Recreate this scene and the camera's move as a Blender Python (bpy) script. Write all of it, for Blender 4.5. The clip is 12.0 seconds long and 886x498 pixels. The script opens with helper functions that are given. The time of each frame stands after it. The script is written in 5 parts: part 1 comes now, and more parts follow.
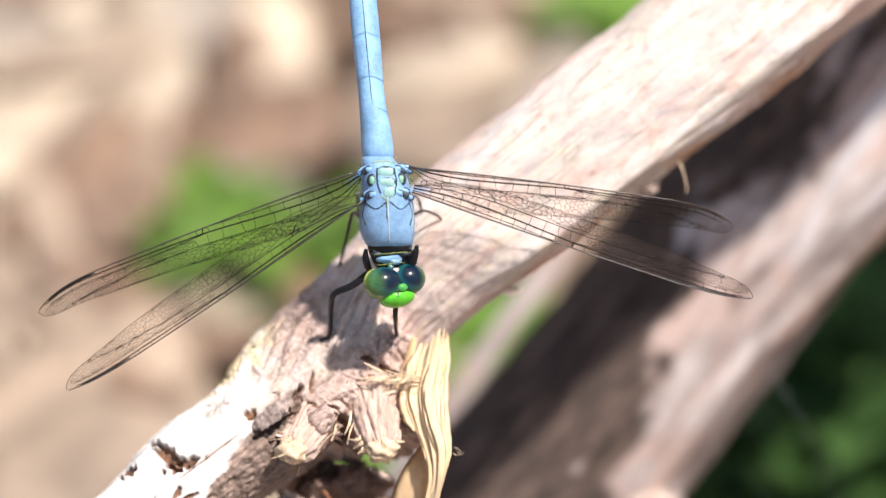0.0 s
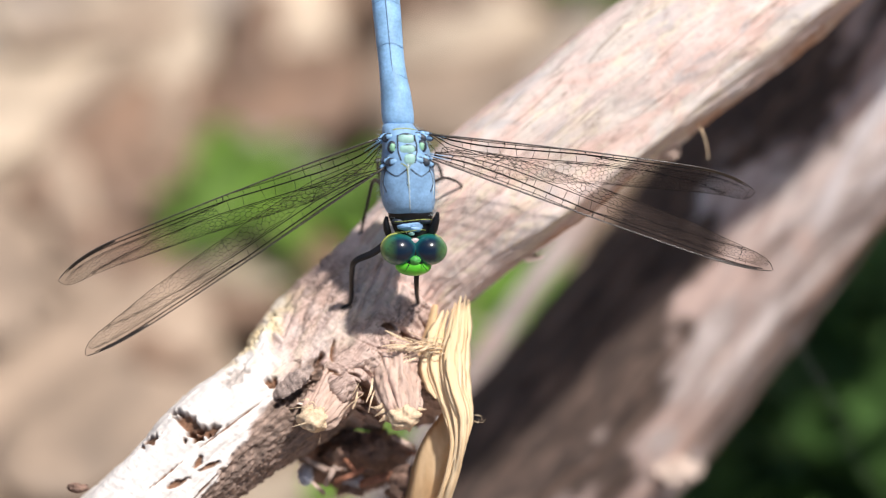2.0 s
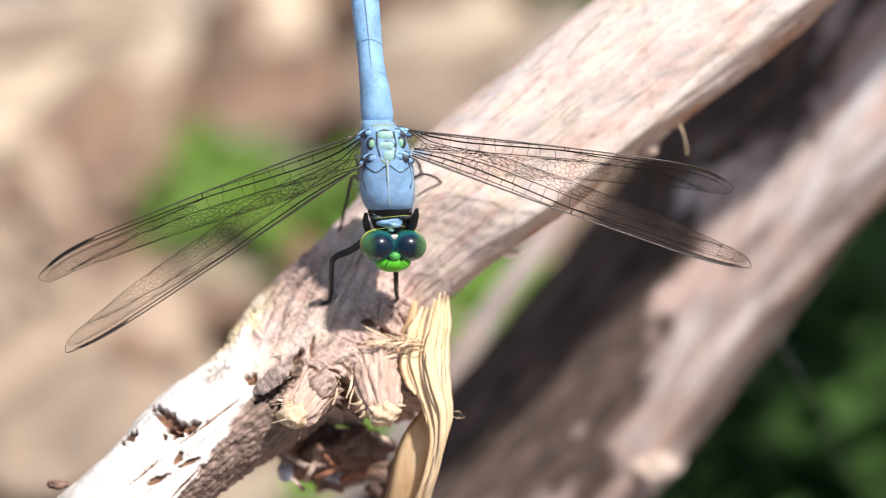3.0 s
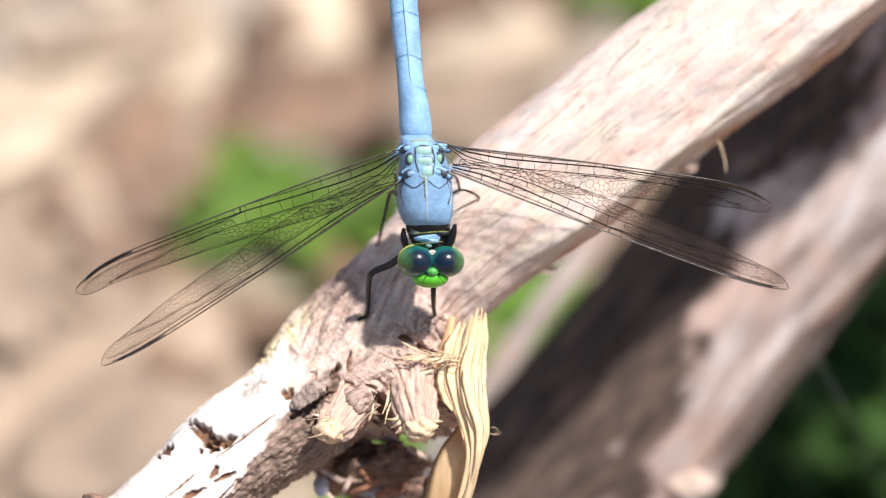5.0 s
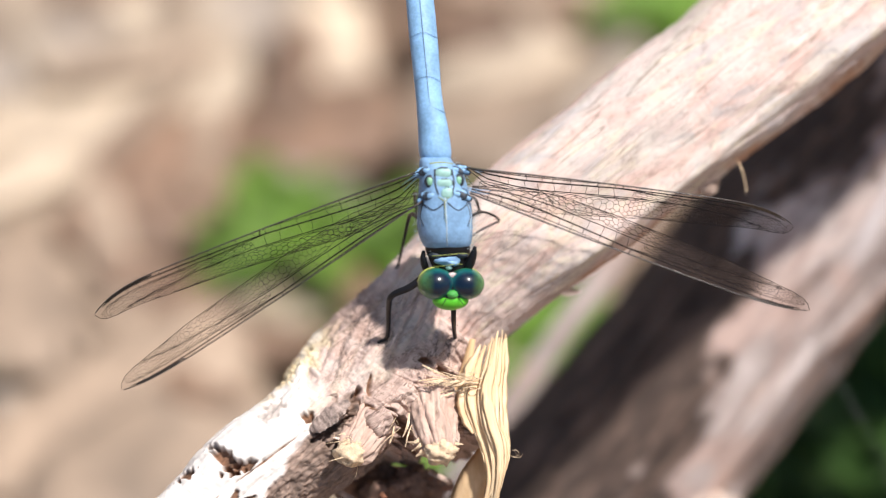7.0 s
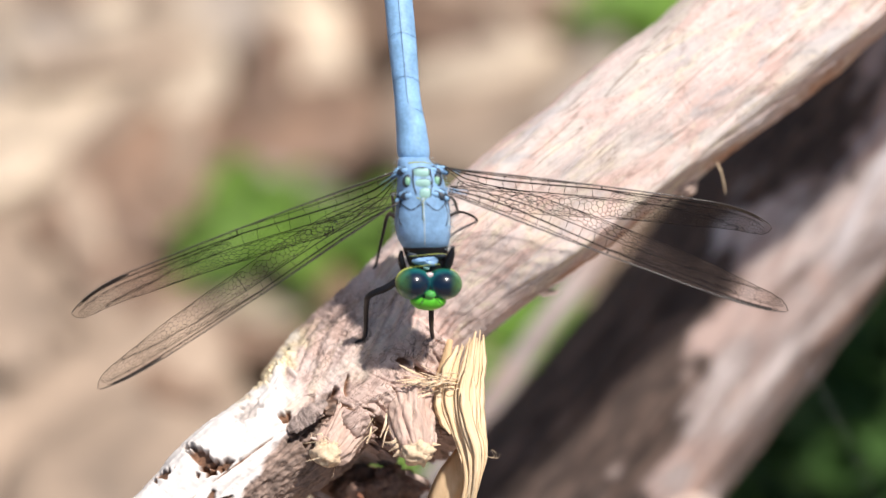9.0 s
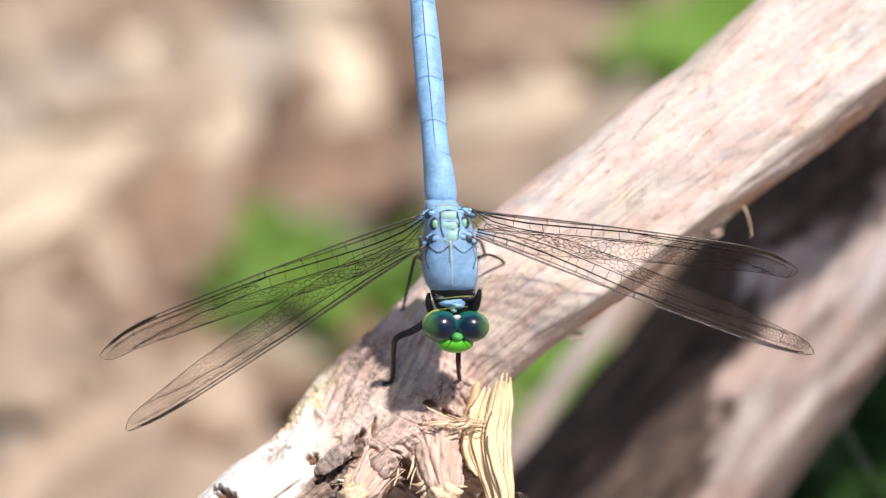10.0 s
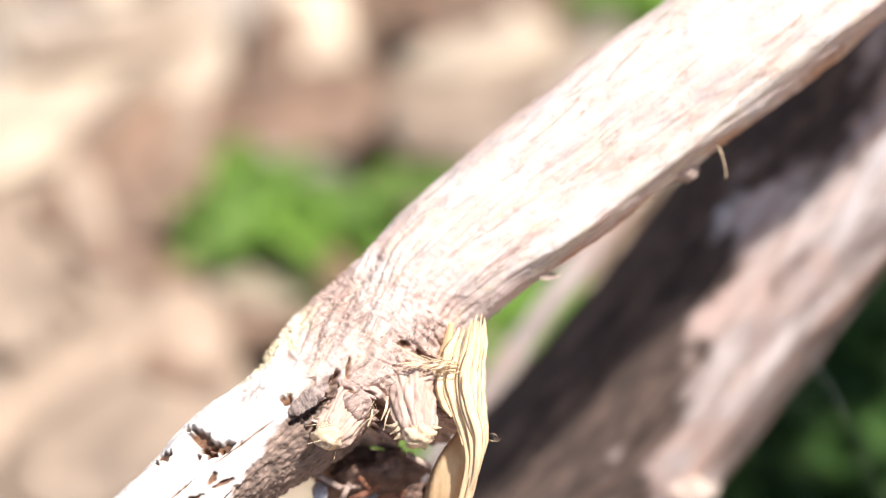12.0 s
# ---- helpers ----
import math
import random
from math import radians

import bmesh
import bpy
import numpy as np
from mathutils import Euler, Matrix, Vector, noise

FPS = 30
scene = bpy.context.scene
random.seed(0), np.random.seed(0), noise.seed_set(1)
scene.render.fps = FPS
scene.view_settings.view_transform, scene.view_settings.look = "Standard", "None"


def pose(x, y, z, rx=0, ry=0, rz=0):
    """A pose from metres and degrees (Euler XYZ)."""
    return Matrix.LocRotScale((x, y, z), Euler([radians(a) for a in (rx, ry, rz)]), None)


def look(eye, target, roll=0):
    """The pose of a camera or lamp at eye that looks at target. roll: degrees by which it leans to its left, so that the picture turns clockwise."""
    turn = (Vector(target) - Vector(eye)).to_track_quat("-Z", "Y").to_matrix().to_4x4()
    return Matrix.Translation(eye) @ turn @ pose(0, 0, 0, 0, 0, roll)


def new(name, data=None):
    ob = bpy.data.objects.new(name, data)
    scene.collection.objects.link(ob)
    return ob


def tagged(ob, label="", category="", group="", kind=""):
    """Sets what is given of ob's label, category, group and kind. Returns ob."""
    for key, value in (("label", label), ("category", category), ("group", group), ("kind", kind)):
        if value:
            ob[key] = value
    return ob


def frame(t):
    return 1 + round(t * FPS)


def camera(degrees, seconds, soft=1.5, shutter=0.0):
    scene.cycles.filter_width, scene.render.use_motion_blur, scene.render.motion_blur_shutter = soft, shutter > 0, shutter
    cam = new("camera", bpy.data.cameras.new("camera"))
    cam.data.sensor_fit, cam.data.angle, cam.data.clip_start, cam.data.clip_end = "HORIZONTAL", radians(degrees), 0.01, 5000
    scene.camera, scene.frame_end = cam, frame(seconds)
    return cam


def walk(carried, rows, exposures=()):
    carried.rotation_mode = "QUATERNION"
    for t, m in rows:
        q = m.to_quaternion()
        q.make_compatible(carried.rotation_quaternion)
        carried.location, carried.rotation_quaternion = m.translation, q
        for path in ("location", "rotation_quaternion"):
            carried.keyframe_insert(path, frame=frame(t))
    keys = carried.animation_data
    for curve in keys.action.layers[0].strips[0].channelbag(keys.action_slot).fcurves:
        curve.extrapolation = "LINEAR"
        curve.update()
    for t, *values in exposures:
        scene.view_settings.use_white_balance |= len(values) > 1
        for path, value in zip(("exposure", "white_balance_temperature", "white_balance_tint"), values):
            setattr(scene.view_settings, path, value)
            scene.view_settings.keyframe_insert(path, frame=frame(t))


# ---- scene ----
from mathutils import geometry

cam = camera(10.0, 12.0, soft=1.1, shutter=0.4)
PATH = [
    (0, (-0.000007, -0.344689, 0.449674), (0.002364, 0.002516, 0.107516), 0.563),
    (0.5, (-0.000011, -0.345075, 0.450076), (0.002599, -0.000099, 0.104901), 0.125),
    (1, (-0.000003, -0.344343, 0.449344), (0.001322, -0.000399, 0.104601), 0.100),
    (1.5, (0.000000, -0.343654, 0.448654), (0.000000, 0.000000, 0.105000), 0.000),
    (2, (-0.000000, -0.343824, 0.448824), (0.000361, 0.000275, 0.105275), 0.109),
    (2.5, (-0.000002, -0.344381, 0.449380), (0.001182, 0.000103, 0.105103), 0.228),
    (3, (-0.000003, -0.344104, 0.449104), (0.002342, 0.000016, 0.105016), 0.221),
    (3.2, (-0.000001, -0.344344, 0.449344), (0.000495, 0.000086, 0.105086), 0.195),
    (5, (0.000000, -0.343659, 0.448658), (-0.001289, 0.001085, 0.106085), 0.251),
    (5.5, (-0.000000, -0.343250, 0.448252), (-0.000036, 0.000715, 0.105715), 0.323),
    (6, (0.000000, -0.343638, 0.448638), (0.000033, 0.001239, 0.106239), 0.466),
    (6.5, (0.000000, -0.343734, 0.448733), (-0.000508, 0.002327, 0.107327), -0.205),
    (7, (-0.000008, -0.342787, 0.447800), (-0.003208, 0.002593, 0.107593), -0.221),
    (8.8, (-0.000003, -0.342572, 0.447585), (-0.000802, 0.002120, 0.107120), 0.233),
    (9, (-0.000005, -0.342060, 0.447084), (-0.001090, 0.002604, 0.107604), 0.193),
    (9.5, (-0.000009, -0.342690, 0.447718), (-0.003315, 0.005156, 0.110156), 0.042),
    (10, (-0.000005, -0.343171, 0.448186), (-0.003724, 0.005474, 0.110474), -0.037),
    (10.5, (-0.000012, -0.342479, 0.447489), (-0.003572, 0.001413, 0.106413), 0.062),
    (11, (-0.000009, -0.342275, 0.447287), (-0.002338, 0.001443, 0.106443), 0.179),
    (11.5, (-0.000005, -0.342795, 0.447805), (-0.002003, 0.001910, 0.106910), 0.351),
    (12, (-0.000004, -0.342575, 0.447584), (-0.001231, 0.001474, 0.106474), 0.354),
]
walk(cam, [(t, look(eye, target, roll)) for t, eye, target, roll in PATH],
     exposures=[(0.0, 0.42), (0.5, 0.32), (1.0, 0.28), (1.5, 0.15), (2.0, 0.10), (2.5, 0.16), (3.0, 0.26), (5.0, 0.36), (6.0, 0.31), (7.0, 0.22), (9.5, 0.15), (10.0, 0.22), (10.5, 0.35), (11.0, 0.44), (11.3, 0.50), (11.5, 0.52), (12.0, 0.56)])
# A long lens, wide open: only the insect and the wood under it are sharp.
cam.data.dof.use_dof = True
cam.data.dof.focus_distance = 0.4858
cam.data.dof.aperture_fstop = 10.5

# ---- world and sun ----
world = bpy.data.worlds.new("sky")
scene.world = world
world.use_nodes = True
wn = world.node_tree.nodes
sky = wn.new("ShaderNodeTexSky")
sky.sky_type = "NISHITA"
sky.sun_disc = False
sky.sun_elevation = radians(71)
sky.sun_rotation = radians(96)
sky.dust_density = 3.0
wn["Background"].inputs["Strength"].default_value = 0.092
world.node_tree.links.new(sky.outputs["Color"], wn["Background"].inputs["Color"])

sun = new("sun", bpy.data.lights.new("sun", "SUN"))
sun.data.energy = 5.0
sun.data.angle = radians(2.4)
sun.data.color = (1.0, 0.935, 0.90)
sun.matrix_world = look((0.29, -0.03, 0.85), (0, 0, 0))


# ---- working plane and mesh helpers ----
MM = 0.001
Q = math.sqrt(0.5)
SPOT = Vector((0, 0, 0.105))          # middle of the scene, above the soil
TILT = Matrix.Translation(SPOT) @ Matrix.Rotation(radians(45), 4, "X")


def slant(u, v, w):
    """A point, in millimetres, of the plane that leans back 45 degrees: right, up along it, and w behind it."""
    k = 1 + w / 486.0
    return TILT @ Vector((u * k * MM, v * k * MM, -w * MM))


def mesh_of(name, verts, faces, mat, smooth=True):
    me = bpy.data.meshes.new(name)
    me.from_pydata([tuple(v) for v in verts], [], faces)
    me.materials.append(mat)
    if smooth:
        me.polygons.foreach_set("use_smooth", [True] * len(me.polygons))
    me.update()
    return me


def part(name, me, parent=None, label="", at=None):
    ob = new(name, me)
    if parent is not None:
        ob.parent = parent
    if at is not None:
        ob.location = at
    if label:
        ob["label"] = label
    return ob


def thing(name, label, category, at=(0, 0, 0), group="", turn=None):
    ob = new(name)
    ob.empty_display_size = 0.01
    ob.matrix_world = turn if turn is not None else Matrix.Translation(at)
    return tagged(ob, label, category, group)


def spline(points, n, steps=None):
    """n points on a smooth curve through rows of any width, or one at each of the given steps."""
    p = np.array(points, float)
    p = np.vstack([2 * p[0] - p[1], p, 2 * p[-1] - p[-2]])
    out = []
    m = len(p) - 3
    for t in (np.linspace(0, m, n) if steps is None else steps):
        i = min(int(t), m - 1)
        f = t - i
        a, b, c, d = p[i:i + 4]
        out.append(0.5 * (2 * b + (c - a) * f + (2 * a - 5 * b + 4 * c - d) * f * f + (3 * b - a - 3 * c + d) * f ** 3))
    return np.array(out)


def frames_along(c):
    """Tangents and two normals along a curve, without twist."""
    t = np.gradient(c, axis=0)
    t /= np.linalg.norm(t, axis=1)[:, None]
    n = np.zeros_like(t)
    first = np.cross(t[0], (0.3, 0.2, 0.9))
    n[0] = first / np.linalg.norm(first)
    for i in range(1, len(c)):
        v = n[i - 1] - t[i] * (n[i - 1] @ t[i])
        n[i] = v / np.linalg.norm(v)
    return t, n, np.cross(t, n)


def skin(rings, closed_ends=True, base=0):
    """Faces for rings x around vertices."""
    a, b = rings
    faces = []
    for i in range(a - 1):
        for j in range(b):
            k = (j + 1) % b
            faces.append((base + i * b + j, base + i * b + k, base + (i + 1) * b + k, base + (i + 1) * b + j))
    if closed_ends:
        faces.append(tuple(base + j for j in reversed(range(b))))
        faces.append(tuple(base + (a - 1) * b + j for j in range(b)))
    return faces


def fbm(p, octaves=4):
    return noise.fractal(p, 0.9, 2.1, octaves, noise_basis="PERLIN_ORIGINAL")


def tube(curve, radii, around, mat, name, relief=None, flat=1.0, flow=False):
    """A round form along a curve of rows x, y, z (metres). relief(s, angle, place, normal) gives the outward shift."""
    c = np.array(curve, float)
    t, n, b = frames_along(c)
    s = np.r_[0, np.cumsum(np.linalg.norm(np.diff(c, axis=0), axis=1))]
    verts, coords = [], []
    for i in range(len(c)):
        for j in range(around):
            a = 2 * math.pi * j / around
            d = n[i] * math.cos(a) + b[i] * math.sin(a) * flat
            p = c[i] + d * radii[i]
            if relief:
                p = p + d * relief(s[i], a, Vector(p), Vector(d), i)
            verts.append(p)
            if flow:
                coords.append((math.cos(a) * radii[i] / MM, math.sin(a) * radii[i] / MM, s[i] / MM))
    me = mesh_of(name, verts, skin((len(c), around)), mat)
    if flow:
        at = me.attributes.new("flow", "FLOAT_VECTOR", "POINT")
        at.data.foreach_set("vector", np.array(coords, np.float32).ravel())
    return me


def blob(name, mat, centre, size, rings=14, around=20, relief=None, turn=None):
    """An ellipsoid in metres, turned, with an optional relief."""
    verts, faces = [], []
    for i in range(rings + 1):
        th = math.pi * i / rings
        for j in range(around):
            ph = 2 * math.pi * j / around
            d = Vector((math.sin(th) * math.cos(ph), math.sin(th) * math.sin(ph), math.cos(th)))
            k = 1 + (relief(d) if relief else 0)
            v = Vector((d.x * size[0] * k, d.y * size[1] * k, d.z * size[2] * k))
            if turn:
                v = turn @ v
            verts.append(v + Vector(centre))
    for i in range(rings):
        for j in range(around):
            k = (j + 1) % around
            faces.append((i * around + j, (i + 1) * around + j, (i + 1) * around + k, i * around + k))
    return mesh_of(name, verts, faces, mat)


def joined(name, pieces, mat):
    """One mesh out of several (verts, faces)."""
    verts, faces = [], []
    for v, f in pieces:
        base = len(verts)
        verts.extend(v)
        faces.extend(tuple(base + i for i in face) for face in f)
    return mesh_of(name, verts, faces, mat)


def rod(points, radii, around=4):
    """(verts, faces) of a thin rod along rows of points."""
    c = np.array(points, float)
    t, n, b = frames_along(c)
    v = []
    for i in range(len(c)):
        for j in range(around):
            a = 2 * math.pi * j / around
            v.append(c[i] + (n[i] * math.cos(a) + b[i] * math.sin(a)) * radii[i])
    return v, skin((len(c), around))


def ribbon(points, widths, thick, side):
    """(verts, faces) of a flat strip with thickness along rows of points; side is its width direction."""
    c = np.array(points, float)
    t = np.gradient(c, axis=0)
    v = []
    for i in range(len(c)):
        w = np.array(side[i] if isinstance(side, list) else side, float)
        w = w - t[i] * (w @ t[i]) / (t[i] @ t[i])
        w /= np.linalg.norm(w)
        h = np.cross(t[i], w)
        h /= np.linalg.norm(h)
        a, d = w * widths[i] / 2, h * thick / 2
        v += [c[i] - a - d * 0.4, c[i] - a * 0.5 + d, c[i] + a * 0.5 + d, c[i] + a - d * 0.4, c[i] + a * 0.5 - d, c[i] - a * 0.5 - d]
    return v, skin((len(c), 6))


# ---- materials ----
def material(name):
    m = bpy.data.materials.new(name)
    m.use_nodes = True
    nt = m.node_tree
    return m, nt, nt.nodes["Principled BSDF"]


def node(nt, kind, **values):
    n = nt.nodes.new(kind)
    for k, v in values.items():
        n.inputs[k.replace("_", " ")].default_value = v
    return n


def ramp(nt, source, stops):
    r = nt.nodes.new("ShaderNodeValToRGB")
    nt.links.new(source, r.inputs["Fac"])
    while len(r.color_ramp.elements) < len(stops):
        r.color_ramp.elements.new(0.5)
    for e, (p, c) in zip(r.color_ramp.elements, stops):
        e.position = p
        e.color = (*c, 1) if len(c) == 3 else c
    return r.outputs["Color"]


def mixed(nt, fac, a, b, mode="MIX"):
    m = nt.nodes.new("ShaderNodeMix")
    m.data_type, m.blend_type = "RGBA", mode
    for value, k in ((fac, 0), (a, 6), (b, 7)):
        if isinstance(value, (int, float)):
            m.inputs[k].default_value = value
        elif isinstance(value, tuple):
            m.inputs[k].default_value = (*value, 1)
        else:
            nt.links.new(value, m.inputs[k])
    return m.outputs[2]


def place_in(nt, attribute="", scale=(1, 1, 1)):
    """Coordinates in millimetres: an attribute, or the object's own space."""
    if attribute:
        a = nt.nodes.new("ShaderNodeAttribute")
        a.attribute_name = attribute
        out = a.outputs["Vector"]
        k = 1.0
    else:
        a = nt.nodes.new("ShaderNodeTexCoord")
        out = a.outputs["Object"]
        k = 1000.0
    m = nt.nodes.new("ShaderNodeMapping")
    m.inputs["Scale"].default_value = [k * x for x in scale]
    nt.links.new(out, m.inputs["Vector"])
    return m.outputs["Vector"]


def noisy(nt, vector, scale, detail=4.0, rough=0.55, distort=0.0):
    n = nt.nodes.new("ShaderNodeTexNoise")
    n.inputs["Scale"].default_value = scale
    n.inputs["Detail"].default_value = detail
    n.inputs["Roughness"].default_value = rough
    n.inputs["Distortion"].default_value = distort
    nt.links.new(vector, n.inputs["Vector"])
    return n.outputs["Fac"]


def bump(nt, bsdf, height, strength, distance):
    b = nt.nodes.new("ShaderNodeBump")
    b.inputs["Strength"].default_value = strength
    b.inputs["Distance"].default_value = distance
    nt.links.new(height, b.inputs["Height"])
    nt.links.new(b.outputs["Normal"], bsdf.inputs["Normal"])


def simple(name, colour, rough=0.6, spread=0.25, scale=1.2, metal=0.0, relief=0.0, spec=0.5):
    """A colour with fine mottling at two sizes."""
    m, nt, p = material(name)
    v = place_in(nt)
    n1 = noisy(nt, v, scale)
    n2 = noisy(nt, v, scale * 6)
    dark = tuple(c * (1 - spread) for c in colour)
    lite = tuple(min(1, c * (1 + spread)) for c in colour)
    c1 = ramp(nt, n1, [(0.3, dark), (0.7, lite)])
    c2 = ramp(nt, n2, [(0.3, (0.85,) * 3), (0.7, (1.1,) * 3)])
    nt.links.new(mixed(nt, 1.0, c1, c2, "MULTIPLY"), p.inputs["Base Color"])
    p.inputs["Roughness"].default_value = rough
    p.inputs["Metallic"].default_value = metal
    p.inputs["Specular IOR Level"].default_value = spec
    if relief:
        bump(nt, p, n2, 0.6, relief)
    return m


def wood(name, low, high, streak, patch, weathered=False):
    """Dry wood with grain along the form (flow coordinates in millimetres)."""
    m, nt, p = material(name)
    v = place_in(nt, "flow", (1, 1, 0.2))
    v2 = place_in(nt, "flow", (1, 1, 0.45))
    grain = noisy(nt, v, 0.9, 6, 0.65, 0.4)
    fine = noisy(nt, v, 3.2, 5, 0.7)
    blot = noisy(nt, v2, 0.16, 4, 0.55, 0.8)
    flake = noisy(nt, v2, 0.5, 6, 0.65, 1.0)
    col = ramp(nt, grain, [(0.28, low), (0.5, tuple((a + b) / 2 for a, b in zip(low, high))), (0.68, high)])
    if weathered:
        band = noisy(nt, place_in(nt, "flow", (1, 1, 0.09)), 0.34, 4, 0.6, 0.9)
        col = mixed(nt, 0.75, col, ramp(nt, band, [(0.30, (0.42, 0.385, 0.37)), (0.42, (0.61, 0.485, 0.44)), (0.50, (0.64, 0.57, 0.49)), (0.60, (0.68, 0.625, 0.585)), (0.72, (0.61, 0.48, 0.435))]))
    col = mixed(nt, ramp(nt, blot, [(0.47, (0, 0, 0)), (0.60, (0.85,) * 3)]), col, patch)
    col = mixed(nt, ramp(nt, flake, [(0.56, (0, 0, 0)), (0.64, (0.14 if weathered else 0.45,) * 3)]), col, tuple(0.8 * c for c in low))
    col = mixed(nt, ramp(nt, fine, [(0.24, (0.22 if weathered else 0.9,) * 3), (0.36, (0, 0, 0))]), col, streak)
    if weathered:
        for vec, size, lo, colour in ((place_in(nt, "flow", (1.3, 0.8, 0.45)), 0.2, 0.50, (0.66, 0.45, 0.38)), (place_in(nt, "flow", (0.8, 1.4, 0.5)), 0.24, 0.54, (0.50, 0.465, 0.45)), (place_in(nt, "flow", (1.5, 1.2, 0.55)), 0.3, 0.54, (0.70, 0.62, 0.47))):
            spot = ramp(nt, noisy(nt, vec, size, 5, 0.6, 1.2), [(lo, (0, 0, 0)), (lo + 0.1, (0.7,) * 3)])
            col = mixed(nt, spot, col, colour)
        a = nt.nodes.new("ShaderNodeAttribute")
        a.attribute_name = "bark"
        v3 = place_in(nt, "flow", (1, 1, 0.3))
        rind = ramp(nt, noisy(nt, v3, 1.1, 6, 0.7, 0.8), [(0.26, (0.20, 0.13, 0.10)), (0.36, (0.42, 0.30, 0.25)), (0.50, (0.56, 0.41, 0.345)), (0.70, (0.70, 0.55, 0.46))])
        for vec, size, dark in ((v3, 0.42, (0.08, 0.05, 0.04)), (v3, 1.1, (0.24, 0.165, 0.13))):
            crack = ramp(nt, noisy(nt, vec, size, 5, 0.6, 1.6), [(0.472, (0, 0, 0)), (0.497, (0.95,) * 3), (0.522, (0, 0, 0))])
            rind = mixed(nt, crack, rind, dark)
        col = mixed(nt, a.outputs["Fac"], col, rind)
        thin = noisy(nt, place_in(nt, "flow", (1, 1, 0.14)), 4.2, 4, 0.7, 0.6)
        col = mixed(nt, ramp(nt, thin, [(0.28, (0.16,) * 3), (0.38, (0, 0, 0))]), col, (0.36, 0.24, 0.195))
        col = mixed(nt, ramp(nt, thin, [(0.60, (0, 0, 0)), (0.72, (0.5,) * 3)]), col, (0.80, 0.73, 0.65))
        hair = ramp(nt, noisy(nt, v3, 0.4, 4, 0.5, 1.2), [(0.487, (0, 0, 0)), (0.5, (0.4,) * 3), (0.513, (0, 0, 0))])
        col = mixed(nt, hair, col, (0.35, 0.24, 0.18))
        # fine mottling
        speck = noisy(nt, place_in(nt, "flow", (1, 1, 0.7)), 1.5, 5, 0.65, 0.4)
        col = mixed(nt, 1.0, col, ramp(nt, speck, [(0.30, (0.72, 0.70, 0.70)), (0.47, (0.93,) * 3), (0.70, (1.0, 0.995, 0.99))]), "MULTIPLY")
        # long weather cracks, here and there
        split = ramp(nt, noisy(nt, place_in(nt, "flow", (1, 1, 0.07)), 0.62, 3, 0.5, 0.7), [(0.484, (0, 0, 0)), (0.5, (1,) * 3), (0.516, (0, 0, 0))])
        where = ramp(nt, noisy(nt, v2, 0.12, 3), [(0.40, (0, 0, 0)), (0.54, (0.9,) * 3)])
        col = mixed(nt, mixed(nt, 1.0, split, where, "MULTIPLY"), col, (0.26, 0.19, 0.15))
        a = nt.nodes.new("ShaderNodeAttribute")
        a.attribute_name = "rust"
        col = mixed(nt, a.outputs["Fac"], col, ramp(nt, grain, [(0.32, (0.20, 0.10, 0.06)), (0.5, (0.46, 0.25, 0.15)), (0.66, (0.66, 0.46, 0.34))]))
        # bare wood, hollows, then dark bark together with shade painted under the break
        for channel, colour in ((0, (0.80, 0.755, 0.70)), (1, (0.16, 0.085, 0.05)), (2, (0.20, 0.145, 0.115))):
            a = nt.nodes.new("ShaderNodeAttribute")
            a.attribute_name = "wear_shade"
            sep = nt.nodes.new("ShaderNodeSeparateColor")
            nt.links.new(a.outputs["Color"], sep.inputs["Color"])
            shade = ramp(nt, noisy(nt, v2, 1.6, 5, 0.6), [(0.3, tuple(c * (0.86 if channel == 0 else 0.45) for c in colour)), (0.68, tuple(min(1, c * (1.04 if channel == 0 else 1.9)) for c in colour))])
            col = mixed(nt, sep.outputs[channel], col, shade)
    if weathered:
        a = nt.nodes.new("ShaderNodeAttribute")
        a.attribute_name = "rim"
        col = mixed(nt, a.outputs["Fac"], col, ramp(nt, fine, [(0.3, (0.60, 0.44, 0.22)), (0.6, (0.86, 0.74, 0.50))]))
    if name == "log_wood":
        for vec, size, lo, colour in ((place_in(nt, "flow", (1.2, 0.8, 0.14)), 0.12, 0.53, (0.76, 0.75, 0.77)), (place_in(nt, "flow", (0.8, 1.3, 0.16)), 0.14, 0.56, (0.45, 0.26, 0.16))):
            col = mixed(nt, ramp(nt, noisy(nt, vec, size, 4, 0.55, 0.8), [(lo, (0, 0, 0)), (lo + 0.1, (0.8,) * 3)]), col, colour)
        # on the log the bark attribute carries painted flank shade
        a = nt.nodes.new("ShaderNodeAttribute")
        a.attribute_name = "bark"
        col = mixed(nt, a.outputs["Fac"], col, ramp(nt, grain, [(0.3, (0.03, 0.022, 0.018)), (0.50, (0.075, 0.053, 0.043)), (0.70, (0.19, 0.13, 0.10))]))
    nt.links.new(col, p.inputs["Base Color"])
    p.inputs["Roughness"].default_value = 0.75
    p.inputs["Specular IOR Level"].default_value = 0.3
    add = nt.nodes.new("ShaderNodeMath")
    add.operation = "MULTIPLY_ADD"
    nt.links.new(fine, add.inputs[0])
    add.inputs[1].default_value = 0.5
    nt.links.new(grain, add.inputs[2])
    bump(nt, p, add.outputs[0], 0.4, 0.0004)
    return m


